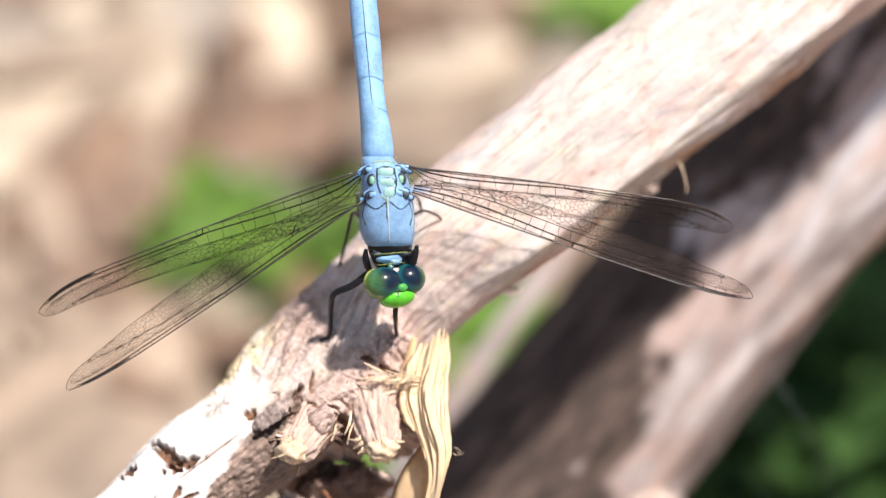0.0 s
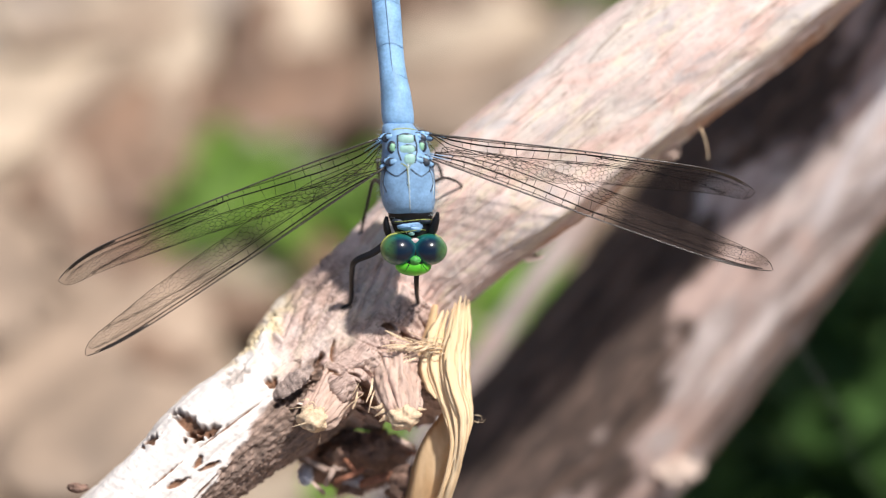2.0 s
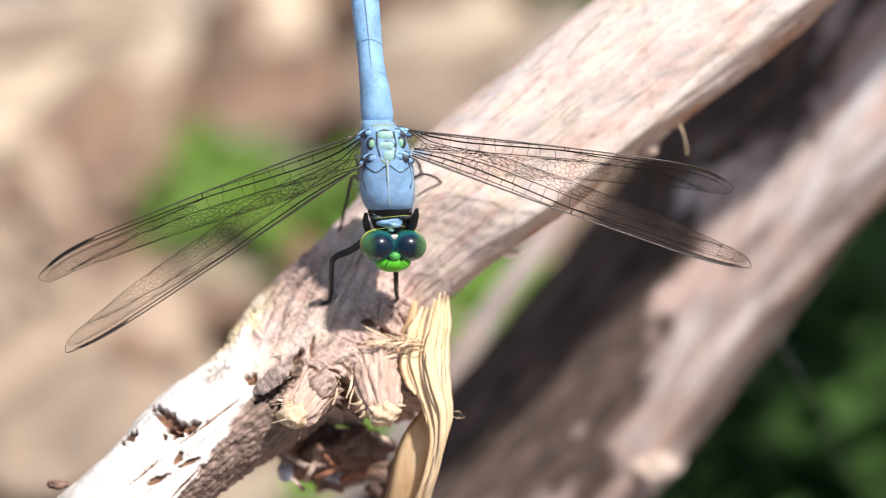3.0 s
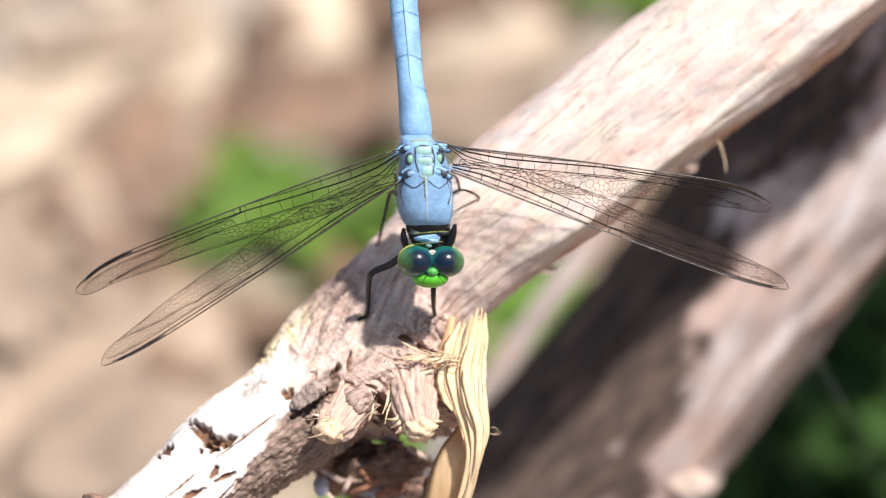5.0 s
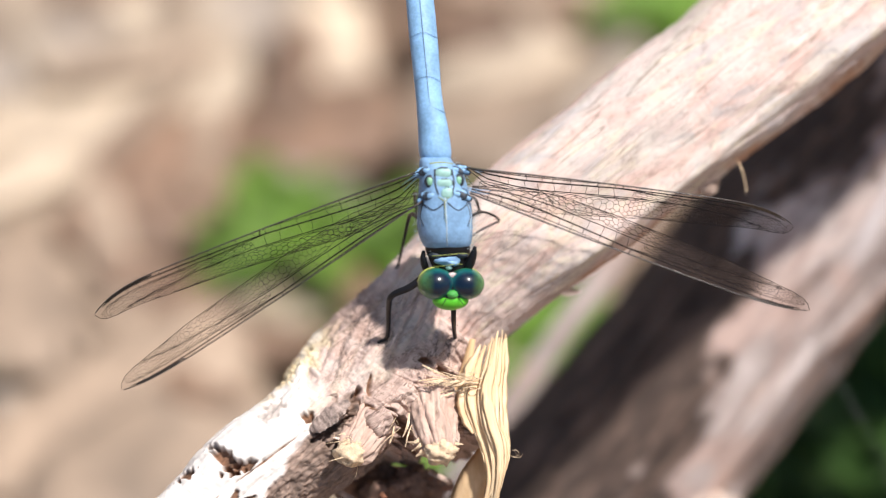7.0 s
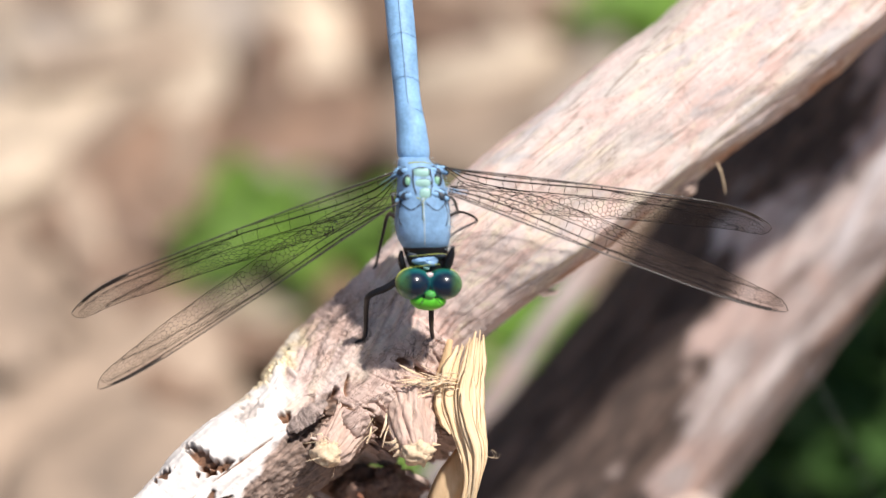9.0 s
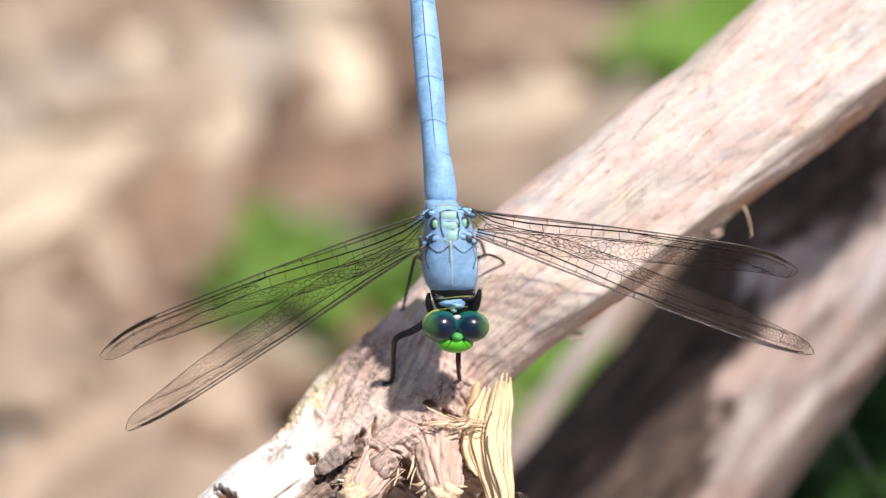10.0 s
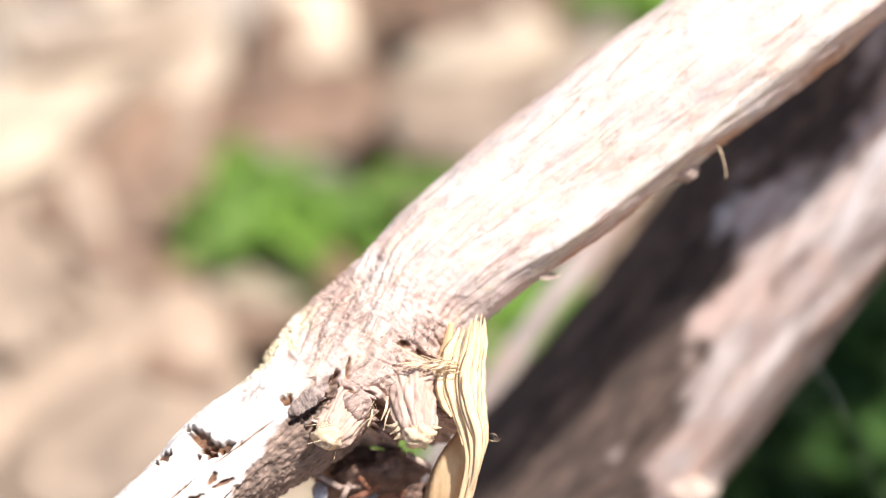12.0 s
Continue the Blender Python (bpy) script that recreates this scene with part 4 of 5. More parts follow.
def build_weed(u, v, w, leaves, long, wide, mat, seed, label, tilt=(-24, 4)):
    rng = random.Random(seed)
    p = slant(u, v, w)
    w_ob = thing("weed", label, "weed", (p.x, p.y, 0), "weeds between the litter")
    mesh = leaf_mesh(mat, long * MM, wide * MM, seed)
    height = max(0.004, p.z)
    v_, f_ = rod([(0, 0, 0), (0.001, 0, height * 0.6), (0, 0.001, height)], [0.0008, 0.0007, 0.0004], 6)
    part("stem", mesh_of("stem", v_, f_, mat), w_ob)
    for i in range(leaves):
        ob = part("leaf", mesh, w_ob)
        k = 0.7 + 0.5 * rng.random()
        ob.matrix_local = pose(0, 0, height * rng.uniform(0.5, 1.0), rng.uniform(-15, 15), rng.uniform(*tilt), 360 * i / leaves + rng.uniform(-20, 20)) @ Matrix.Scale(k, 4)


build_weed(-21.0, 5.6, 143, 8, 12, 7, M_LEAF, 1, "small bright green weed in the litter")
build_weed(-6.5, 6.0, 145, 5, 11, 6, M_LEAF, 2, "small bright green weed in the litter")
build_weed(-11.6, -1.6, 138, 4, 9, 6, M_LEAF, 3, "small pale green weed in the litter")
build_weed(-16.0, 6.4, 142, 6, 12, 8, M_LEAF, 6, "small bright green weed in the litter")
build_weed(-10.8, 2.4, 140, 5, 11, 7, M_LEAF, 8, "small bright green weed in the litter")
build_weed(7, -6, 128, 8, 16, 9, M_LEAF, 4, "green weed growing beside the log")
build_weed(-6.5, -17, 112, 6, 9, 6, M_LEAF, 7, "green weed growing beside the log")
build_weed(24.0, 28.8, 170, 8, 17, 10, M_LEAF, 5, "small bright green weed in the litter")
# weeds right of the log; their shade comes from the dark leaf colour
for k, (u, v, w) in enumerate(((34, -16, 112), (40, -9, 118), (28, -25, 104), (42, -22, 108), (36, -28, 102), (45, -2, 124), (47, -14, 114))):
    build_weed(u, v, w, 12, 24, 15, M_LEAF_SHADED, 20 + k, "deep green weed beside the log, shade painted in its colour", (-70, -30))


# ---- debris caught under the break ----
def build_debris():
    d = thing("bark_clump", "dark crumbled bark caught under the break", "bark", slant(-9, -20, 16))
    inv = d.matrix_world.inverted()
    me = blob("clump", M_BARK, slant(-8.0, -19.9, 15), (4.8 * MM, 2.1 * MM, 3.5 * MM), 40, 56, lambda q: 0.45 * fbm(q * 2.2, 5))
    part("clump", me, d).matrix_local = inv
    for u, v, w, r in ((-6.5, -19.2, 11, 2.0), (-3.2, -22.2, 9, 1.9), (-9.5, -19.8, 11, 1.6)):
        me = blob("crumb", M_BARK, slant(u, v, w), (r * MM, r * 0.7 * MM, r * MM), 18, 24, lambda q: 0.5 * fbm(q * 2 + Vector((u, v, w)), 4))
        part("crumb", me, d).matrix_local = inv
    rng = random.Random(21)
    for k in range(16):
        u, v, w = rng.gauss(-6.5, 3.0), rng.gauss(-20.6, 1.6), rng.uniform(8, 13)
        ang, ln, curl = rng.uniform(0, 6.28), rng.uniform(1.5, 3.5), rng.uniform(0.5, 1.3)
        pts = [slant(u + ln * (t - 0.5) * math.cos(ang), v + ln * (t - 0.5) * math.sin(ang), w - curl * math.sin(3.1 * t)) for t in np.linspace(0, 1, 12)]
        vv, ff = ribbon(pts, [MM * rng.uniform(0.35, 0.9)] * 12, 0.14 * MM, Vector((-math.sin(ang), math.cos(ang), 0.4)))
        part("bark_curl", mesh_of("bark_curl", vv, ff, (M_BARK, M_SCALE, M_RUST)[k % 3], False), d, "curled scrap of bark").matrix_local = inv
    f = thing("fluff", "small tuft of white plant fluff", "fluff", slant(-12.8, -21.3, 10))
    me = blob("tuft", M_FLUFF, slant(-12.8, -21.3, 10), (0.75 * MM, 1.3 * MM, 0.6 * MM), 18, 22, lambda q: 0.3 * fbm(q * 3, 4))
    part("tuft", me, f).matrix_local = f.matrix_world.inverted()
    g = thing("fluff", "faint bluish tuft of plant fluff", "fluff", slant(-8.3, -21.9, 14))
    me = blob("tuft", M_FLUFF, slant(-8.3, -21.9, 14), (1.2 * MM, 0.8 * MM, 0.6 * MM), 18, 22, lambda q: 0.3 * fbm(q * 3, 4))
    part("tuft", me, g).matrix_local = g.matrix_world.inverted()
    h = thing("seed_husk", "tiny brown dry husk stuck to the branch", "husk", slant(-34.6, -22.6, 3))
    me = blob("shell", M_BARK, slant(-34.7, -22.6, 4), (1.0 * MM, 0.45 * MM, 0.45 * MM), 14, 18, lambda q: 0.4 * fbm(q * 2.5, 3))
    part("shell", me, h).matrix_local = h.matrix_world.inverted()


build_debris()


def build_thread():
    th = thing("silk_thread", "fine pale silk thread between log and weeds", "thread", slant(35, -10, 45))
    v, f = rod([slant(*q) for q in spline([(28, -1, 47), (35.2, -9.7, 44), (41, -21.7, 62), (42.5, -25, 96)], 40)], [0.014 * MM] * 40, 5)
    part("strand", mesh_of("strand", v, f, M_FLUFF), th).matrix_local = th.matrix_world.inverted()


build_thread()


# ---- the dragonfly; its own space: right, towards the tail, up from the back (millimetres times MM) ----
BODY = TILT @ Matrix.Translation((-3.18 * MM, 7.60 * MM, 2.1 * MM))


def loft(name, mat, rows, around=40, power=2.4):
    """Closed form from rows: y, centre x, centre z, half width, half height (mm)."""
    rows = spline(rows, 60)
    verts = []
    for y, cx, cz, hw, hh in rows:
        for j in range(around):
            a = 2 * math.pi * j / around
            ca, sa = math.cos(a), math.sin(a)
            verts.append(((cx + hw * math.copysign(abs(ca) ** (2 / power), ca)) * MM, y * MM, (cz + hh * math.copysign(abs(sa) ** (2 / power), sa)) * MM))
    return mesh_of(name, verts, skin((len(rows), around)), mat)


THORAX = [(4.9, -0.75, -0.6, 1.3, 1.3), (4.4, -0.7, -0.5, 1.6, 1.9), (3.2, -0.2, -0.5, 2.1, 2.5), (0.8, 0.1, -0.6, 2.5, 2.9), (-1.6, 0.15, -0.7, 2.65, 2.8),
          (-3.2, 0.3, -0.9, 2.4, 2.4), (-4.0, 0.4, -1.1, 1.9, 1.7), (-4.4, 0.45, -1.2, 1.2, 1.1)]


def back_height(x, y):
    """Height of the thorax's back at x, y (mm)."""
    ys = np.array([r[0] for r in THORAX])[::-1]
    cx, cz, hw, hh = (np.interp(y, ys, np.array([r[k] for r in THORAX])[::-1]) for k in (1, 2, 3, 4))
    q = min(0.999, abs((x - cx) / hw))
    return cz + hh * (1 - q ** 2.4) ** (1 / 2.4)


def on_back(points, lift=0.03):
    return [Vector((x * MM, y * MM, (back_height(x, y) + lift) * MM)) for x, y in points]


def build_wing(fly, name, root, tip, chord_way, kind, label):
    """root, tip: mm in the fly's space; chord_way: from the leading to the trailing edge."""
    root, tip, chord_way = Vector(root), Vector(tip), Vector(chord_way).normalized()
    L = (tip - root).length
    front = kind == "front"
    drop = 1.8 if front else 3.8

    def lead(s):
        return drop * max(0.0, (s - 0.72) / 0.28) ** 3.6 - (0.35 * math.sin(math.pi * s) if front else 0.55 * math.sin(math.pi * s))

    def depth(s):
        if front:
            c = np.interp(s, [0, 0.08, 0.2, 0.4, 0.6, 0.75, 0.88, 0.94, 0.975, 0.992, 1], [1.2, 4.4, 6.4, 6.9, 6.6, 6.1, 5.0, 4.1, 2.9, 1.6, 0.2])
        else:
            c = np.interp(s, [0, 0.06, 0.18, 0.35, 0.6, 0.78, 0.88, 0.94, 0.975, 0.992, 1], [2.0, 6.5, 8.8, 8.2, 6.8, 6.2, 5.5, 4.7, 3.5, 2.0, 0.2])
        return float(c)

    axis = (tip - chord_way * lead(1.0)) - root

    def at(s, c):
        """s along the span, c from leading (0) to trailing edge (1), in metres from the root."""
        p = axis * s + chord_way * (lead(s) + depth(s) * c * (1 - 0.5 * max(0, s - 0.8)))
        n = axis.cross(chord_way).normalized()
        p += n * (0.06 * math.sin(c * 9 + s * 3) * c + 0.5 * math.sin(math.pi * c) * (1 - s))
        return p * MM

    n, m = 70, 16
    verts = [at(1 - (1 - i / (n - 1)) ** 1.7, j / (m - 1)) for i in range(n) for j in range(m)]
    faces = [(i * m + j, (i + 1) * m + j, (i + 1) * m + j + 1, i * m + j + 1) for i in range(n - 1) for j in range(m - 1)]
    wing = part(name, mesh_of("wing", verts, faces, M_WING), fly, label, at=root * MM)
    # long veins: share of the chord at steps along the span
    squash = 0.5
    rods = []
    costa = ((0.0, 0.0), (0.995, 0.0))
    radius = ((0.0, 0.22), (0.12, 0.26), (0.3, 0.21), (0.47, 0.13), (0.97, 0.12))
    inner = ((0.45, 0.13), (0.60, 0.22), (0.75, 0.26), (0.96, 0.30))
    media = ((0.0, 0.40), (0.10, 0.47), (0.25, 0.48), (0.50, 0.42), (0.68, 0.48), (0.80, 0.62), (0.90, 0.86), (0.94, 1.0))
    cubit = ((0.0, 0.55), (0.10, 0.66), (0.19, 0.80), (0.26, 1.0))

    def share(rail, s):
        return float(np.interp(s, [q[0] for q in rail], [q[1] for q in rail]))

    for rail, r, mat in ((costa, 0.085, M_COSTA), (((0.0, 0.10), (0.3, 0.07), (0.47, 0.0)), 0.05, M_VEIN), (radius, 0.074, M_VEIN), (inner, 0.040, M_VEIN),
                         (media, 0.046, M_VEIN), (cubit, 0.036, M_VEIN)):
        s0, s1 = rail[0][0], rail[-1][0]
        pts = [at(q, share(rail, q)) for q in (s0 + (s1 - s0) * (1 - (1 - k / 40) ** 1.4) for k in range(41))]
        v, f = rod(pts, [r * MM * (1.1 - 0.55 * k / 40) for k in range(41)], 5)
        part("vein", mesh_of("vein", v, f, mat), wing)
    rods.append(rod([at(1 - (1 - k / 60) ** 1.7, 1.0) for k in range(61)], [0.030 * MM] * 61, 4))
    rng = random.Random(len(name) + int(root.x * 10))
    # rungs between the leading veins, unevenly spaced, and the stout joint half way
    s = 0.05
    while s < 0.95:
        if not 0.80 < s < 0.95:
            rods.append(rod([at(s, 0.0), at(s + rng.uniform(-0.003, 0.006), share(radius, s))], [0.028 * MM] * 2, 4))
        q = s + rng.uniform(-0.012, 0.012)
        rods.append(rod([at(q, share(radius, q)), at(q + rng.uniform(-0.004, 0.01), share(inner if q > 0.47 else media, q))], [0.026 * MM] * 2, 4))
        s += rng.uniform(0.032, 0.052)
    rods.append(rod([at(0.47, 0.0), at(0.475, share(radius, 0.47))], [0.07 * MM, 0.05 * MM], 5))
    # the triangle near the root
    tri = [at(0.21, share(media, 0.21)), at(0.20, 0.78), at(0.235, share(media, 0.235)), at(0.21, share(media, 0.21))]
    rods.append(rod(tri[:3], [0.038 * MM] * 3, 4))
    rods.append(rod([tri[2], tri[3]], [0.034 * MM] * 2, 4))

    def field(upper, lower, s0, s1):
        """Uneven cells between two veins: seeds kept apart, joined across the sides of their triangles."""
        seeds = []
        for _ in range(7000):
            q = rng.uniform(s0, s1)
            top, low = share(upper, q), (share(lower, q) if q <= lower[-1][0] else 1.0)
            if low - top < 0.03:
                continue
            c = rng.uniform(top, low)
            d = depth(q) * squash
            gap = (0.90 if q < 0.22 else 0.54 if q < 0.5 else 0.36) * (1.0 - 0.25 * (c - 0.3)) * (1 if q < 0.8 else 0.85)
            if (c - top) * d < 0.22 * gap or (low - c) * d < 0.22 * gap:
                continue
            x, y = q * L, c * d
            if all((x - a) ** 2 + (y - b) ** 2 > gap * gap for a, b, _, _ in seeds):
                seeds.append((x, y, q, c))
        if len(seeds) < 4:
            return
        verts_, _, tris, *_ = geometry.delaunay_2d_cdt([Vector((x, y)) for x, y, _, _ in seeds], [], [], 0, 1e-6)
        sides = {}
        for tri_ in tris:
            mid = tuple(sum(seeds[k][h] for k in tri_) / 3 for h in (2, 3))
            for a, b in zip(tri_, tri_[1:] + tri_[:1]):
                sides.setdefault((min(a, b), max(a, b)), []).append(mid)
        for (a, b), mids in sides.items():
            length = math.dist(seeds[a][:2], seeds[b][:2])
            if length > 3.2:
                continue
            one = mids[0]
            if len(mids) > 1:
                two = mids[1]
            else:
                q = (seeds[a][2] + seeds[b][2]) / 2
                c = (seeds[a][3] + seeds[b][3]) / 2
                low = share(lower, q) if q <= lower[-1][0] else 1.0
                two = (q, share(upper, q) if c < one[1] else low)
            r = (0.030 if one[0] < 0.25 else 0.025 if one[0] < 0.55 else 0.018) * MM
            rods.append(rod([at(*one), at(*two)], [r] * 2, 3))

    field(media, ((0.0, 1.0), (1.0, 1.0)), 0.03, 0.94)
    field(inner, media, 0.50, 0.985)
    for c0 in (0.0, 0.19, 0.38):
        v, f = rod([at(-0.012 + 0.062 * k / 8, c0 * (0.55 + 0.45 * k / 8)) for k in range(9)], [(0.075 - 0.007 * k) * MM for k in range(9)], 6)
        part("vein_root", mesh_of("vein_root", v, f, M_ABDOMEN), wing, "pale blue root of a wing vein")
    net = joined("vein_net", rods, M_VEIN)
    tagged(part("vein_net", net, wing, "fine dark net of wing cells"), kind="stuff")
    s0, s1 = (0.80, 0.955)
    spot = [at(s0 + (s1 - s0) * k / 8, 0.06) for k in range(9)]
    v, f = ribbon(spot, [MM * (0.42 if front else 0.66) * (0.2 + 0.8 * math.sin(math.pi * (k + 1) / 10)) for k in range(9)], 0.09 * MM, chord_way)
    part("wing_spot", mesh_of("wing_spot", v, f, M_STIGMA), wing, "dark brown wing spot")
    return wing


def build_dragonfly():
    fly = thing("dragonfly", "powder-blue dragonfly with green face and clear veined wings", "dragonfly", turn=BODY)
    thorax = part("thorax", loft("thorax", M_BLUE, THORAX), fly, "powder-blue thorax")

    def line(points, r, mat, name, label):
        pts = on_back([tuple(q) for q in spline(points, 14)])
        v, f = rod(pts, [r * MM] * 14, 6)
        part(name, mesh_of(name, v, f, mat), thorax, label)

    line([(0.2, 0.9), (0.3, -1.0), (0.4, -3.6)], 0.07, M_PALE, "seam", "pale middle seam")
    line([(0.08, 0.6), (0.1, -0.5), (0.15, -1.2)], 0.05, M_SEAM, "seam", "dark middle seam")
    line([(-0.45, 0.95), (0.05, 0.6), (0.2, -0.1), (0.28, -1.4)], 0.05, M_LIME, "seam", "thin yellow-green seam")
    line([(0.6, 1.0), (0.3, 0.6), (0.26, 0.0), (0.3, -0.8)], 0.04, M_LIME, "seam", "thin yellow-green seam")
    for sgn in (-1, 1):
        line([(0.15 + sgn * 2.15, 0.3), (0.2 + sgn * 2.42, -0.9), (0.25 + sgn * 2.3, -2.6)], 0.05, M_PALE, "seam", "pale shoulder line")
        line([(0.30 + sgn * 0.15, 0.40), (0.28 + sgn * 1.15, -0.28), (0.2 + sgn * 2.1, 0.30)], 0.075, M_SEAM, "seam", "dark shoulder seam")
        line([(0.15 + sgn * 2.05, 0.5), (0.2 + sgn * 2.35, -0.8), (0.25 + sgn * 2.1, -1.8)], 0.07, M_SEAM, "seam", "dark shoulder seam")
        line([(0.15 + sgn * 0.6, 1.2), (0.15 + sgn * 0.9, 2.2), (0.0 + sgn * 0.8, 3.6)], 0.09, M_SEAM, "seam", "dark seam between the wing bases")
    def plate(name, x, y, a, b, mat, label, turn=0.0, lift=-0.08, thick=0.34, joint=0.11):
        spin = Matrix.Rotation(radians(turn), 3, "Z")
        z = back_height(x * 0.95, y) + lift
        part(name, blob(name, mat, (x * MM, y * MM, z * MM), (a * MM, b * MM, thick * MM), 10, 18, lambda d: (-0.09 * math.cos(4 * math.atan2(d.y, d.x)) + 0.16 * fbm(d * 1.3 + Vector((x, y, 0)), 3)) * (1 - abs(d.z)), spin), thorax, label)
        part("dark_joint", blob("dark_joint", M_SEAM, (x * MM, y * MM, (z - 0.07) * MM), ((a + joint) * MM, (b + joint) * MM, (thick - 0.01) * MM), 8, 18, None, spin), thorax)

    for x, y, a, b in ((0.0, 3.25, 0.80, 0.50), (0.12, 2.27, 0.80, 0.44), (0.36, 1.30, 0.58, 0.58)):
        plate("back_plate", x, y, a, b, M_TEAL, "pale teal plate on the back", 0.0, -0.04, 0.22, 0.10)
    for x, y in ((-1.28, 2.45), (1.48, 2.55)):
        plate("side_plate", x, y, 0.32, 0.46, M_SIDE, "green oval plate beside the back", 0.0, -0.02, 0.30, 0.20)
    line([(-1.3, 4.15), (-0.2, 4.28), (0.9, 4.15)], 0.07, M_LIME, "seam", "thin yellow-green seam")
    # dark sockets under the wing hinges
    for sgn in (-1, 1):
        for y, x in ((1.1, 0.15 + sgn * 1.55), (3.4, -0.2 + sgn * 1.55)):
            spin = Matrix.Rotation(radians(-sgn * 20), 3, "Z")
            part("wing_socket", blob("wing_socket", M_SEAM, (x * MM, y * MM, (back_height(x * 0.95, y) - 0.12) * MM), (0.62 * MM, 0.42 * MM, 0.16 * MM), 10, 18, None, spin), thorax, "dark socket of a wing")
    for x, y, a, b, turn in ((-1.7, 1.25, 0.42, 0.24, 25), (-2.05, 0.75, 0.45, 0.22, 30), (-1.15, 1.1, 0.38, 0.24, 10), (1.85, 1.45, 0.42, 0.24, -20), (2.2, 0.95, 0.45, 0.22, -25), (1.25, 1.25, 0.38, 0.24, -10),
                          (-2.05, 3.55, 0.42, 0.24, 25), (-2.45, 3.15, 0.45, 0.2, 25), (-1.55, 3.5, 0.36, 0.22, 10), (1.6, 3.8, 0.42, 0.24, -15), (2.05, 3.45, 0.45, 0.2, -20), (1.1, 3.6, 0.36, 0.22, -8)):
        plate("wing_hinge", x, y, a * 1.15, b * 1.2, M_ABDOMEN, "pale blue wing hinge", turn, -0.06, 0.22, 0.09)
    # fine pale hairs along the flanks
    rng = random.Random(8)
    hairs = []
    for _ in range(260):
        sgn, y = rng.choice((-1, 1)), rng.uniform(-4.5, 4.8)
        hw = np.interp(y, [r[0] for r in THORAX][::-1], [r[3] for r in THORAX][::-1])
        cx = np.interp(y, [r[0] for r in THORAX][::-1], [r[1] for r in THORAX][::-1])
        a = Vector((cx + sgn * hw * 0.98, y, rng.uniform(-1.2, 0.6)))
        b = a + Vector((sgn * rng.uniform(0.3, 0.7), rng.uniform(-0.3, 0.3), rng.uniform(-0.1, 0.4)))
        hairs.append(rod([a * MM, (a + b) / 2 * MM, b * MM], [0.012 * MM, 0.01 * MM, 0.004 * MM], 3))
    tagged(part("hair", joined("hair", hairs, M_PALE), thorax, "fine pale hairs"), kind="stuff")
    # neck
    collar = part("neck", loft("neck", M_BLACK, [(-3.3, 0.4, -0.75, 2.1, 1.85), (-4.0, 0.45, -0.7, 2.15, 1.5), (-4.7, 0.5, -0.7, 1.95, 1.0), (-5.6, 0.55, -0.8, 1.6, 0.75), (-6.4, 0.6, -0.9, 0.9, 0.6)], 28, 2.0), fly, "black neck")
    part("collar", blob("collar", M_BLUE, (0.5 * MM, -5.1 * MM, -0.05 * MM), (1.25 * MM, 0.48 * MM, 0.6 * MM), 14, 24, lambda d: -0.12 * math.cos(3 * math.atan2(d.y, d.x)) + 0.1 * fbm(d * 2, 3)), collar, "blue collar")
    part("nape", blob("nape", M_TEAL, (0.55 * MM, -5.75 * MM, -0.05 * MM), (0.32 * MM, 0.22 * MM, 0.3 * MM)), collar, "small teal knob behind the head")
    for sgn in (-1, 1):
        part("neck_plate", blob("neck_plate", M_SEAM, ((0.5 + sgn * 1.25) * MM, -4.55 * MM, -0.05 * MM), (0.65 * MM, 0.3 * MM, 0.5 * MM), 12, 18), collar, "glossy dark blue plate")
    for y, r in ((-4.5, 2.05), (-5.5, 1.5)):
        pts = [Vector((0.5 + r * math.cos(a), y + 0.12 * math.sin(a * 2), -0.9 + (r * 0.95) * math.sin(a))) * MM for a in np.linspace(0.1, math.pi - 0.1, 14)]
        v, f = rod(pts, [0.035 * MM] * 14, 6)
        part("collar_edge", mesh_of("collar_edge", v, f, M_LIME), collar, "thin yellow-green band")
    # abdomen
    ab = part("abdomen", loft("abdomen", M_ABDOMEN, [(4.3, -0.72, -0.7, 1.2, 1.2), (5.2, -0.78, -0.5, 1.55, 1.6), (7.6, -1.0, -0.5, 1.45, 1.5), (10.8, -1.42, -0.6, 1.26, 1.3), (16.3, -1.95, -1.2, 1.36, 1.3), (21.5, -2.45, -2.0, 1.3, 1.2), (26, -2.85, -3.0, 1.05, 1.0), (30, -3.2, -3.8, 0.8, 0.8), (31, -3.3, -4.0, 0.3, 0.3)], 32, 2.0), fly, "pale powder-blue abdomen")

    def centre(y):
        return np.interp(y, [4.3, 7.6, 10.8, 16.3, 21.5, 26, 30], [-0.72, -1.0, -1.42, -1.95, -2.45, -2.85, -3.2]), np.interp(y, [4.3, 10.8, 16.3, 21.5, 26, 30], [-0.7, -0.6, -1.2, -2.0, -3.0, -3.8]), np.interp(y, [4.3, 5.2, 7.6, 10.8, 16.3, 21.5, 26, 30], [1.2, 1.58, 1.48, 1.3, 1.35, 1.25, 1.03, 0.8])

    pts = [Vector((centre(y)[0], y, centre(y)[1] + centre(y)[2] * 1.02)) * MM for y in np.linspace(6.0, 29, 40)]
    v, f = rod(pts, [0.045 * MM] * 40, 6)
    part("keel", mesh_of("keel", v, f, M_RING), ab, "thin dark line along the abdomen")
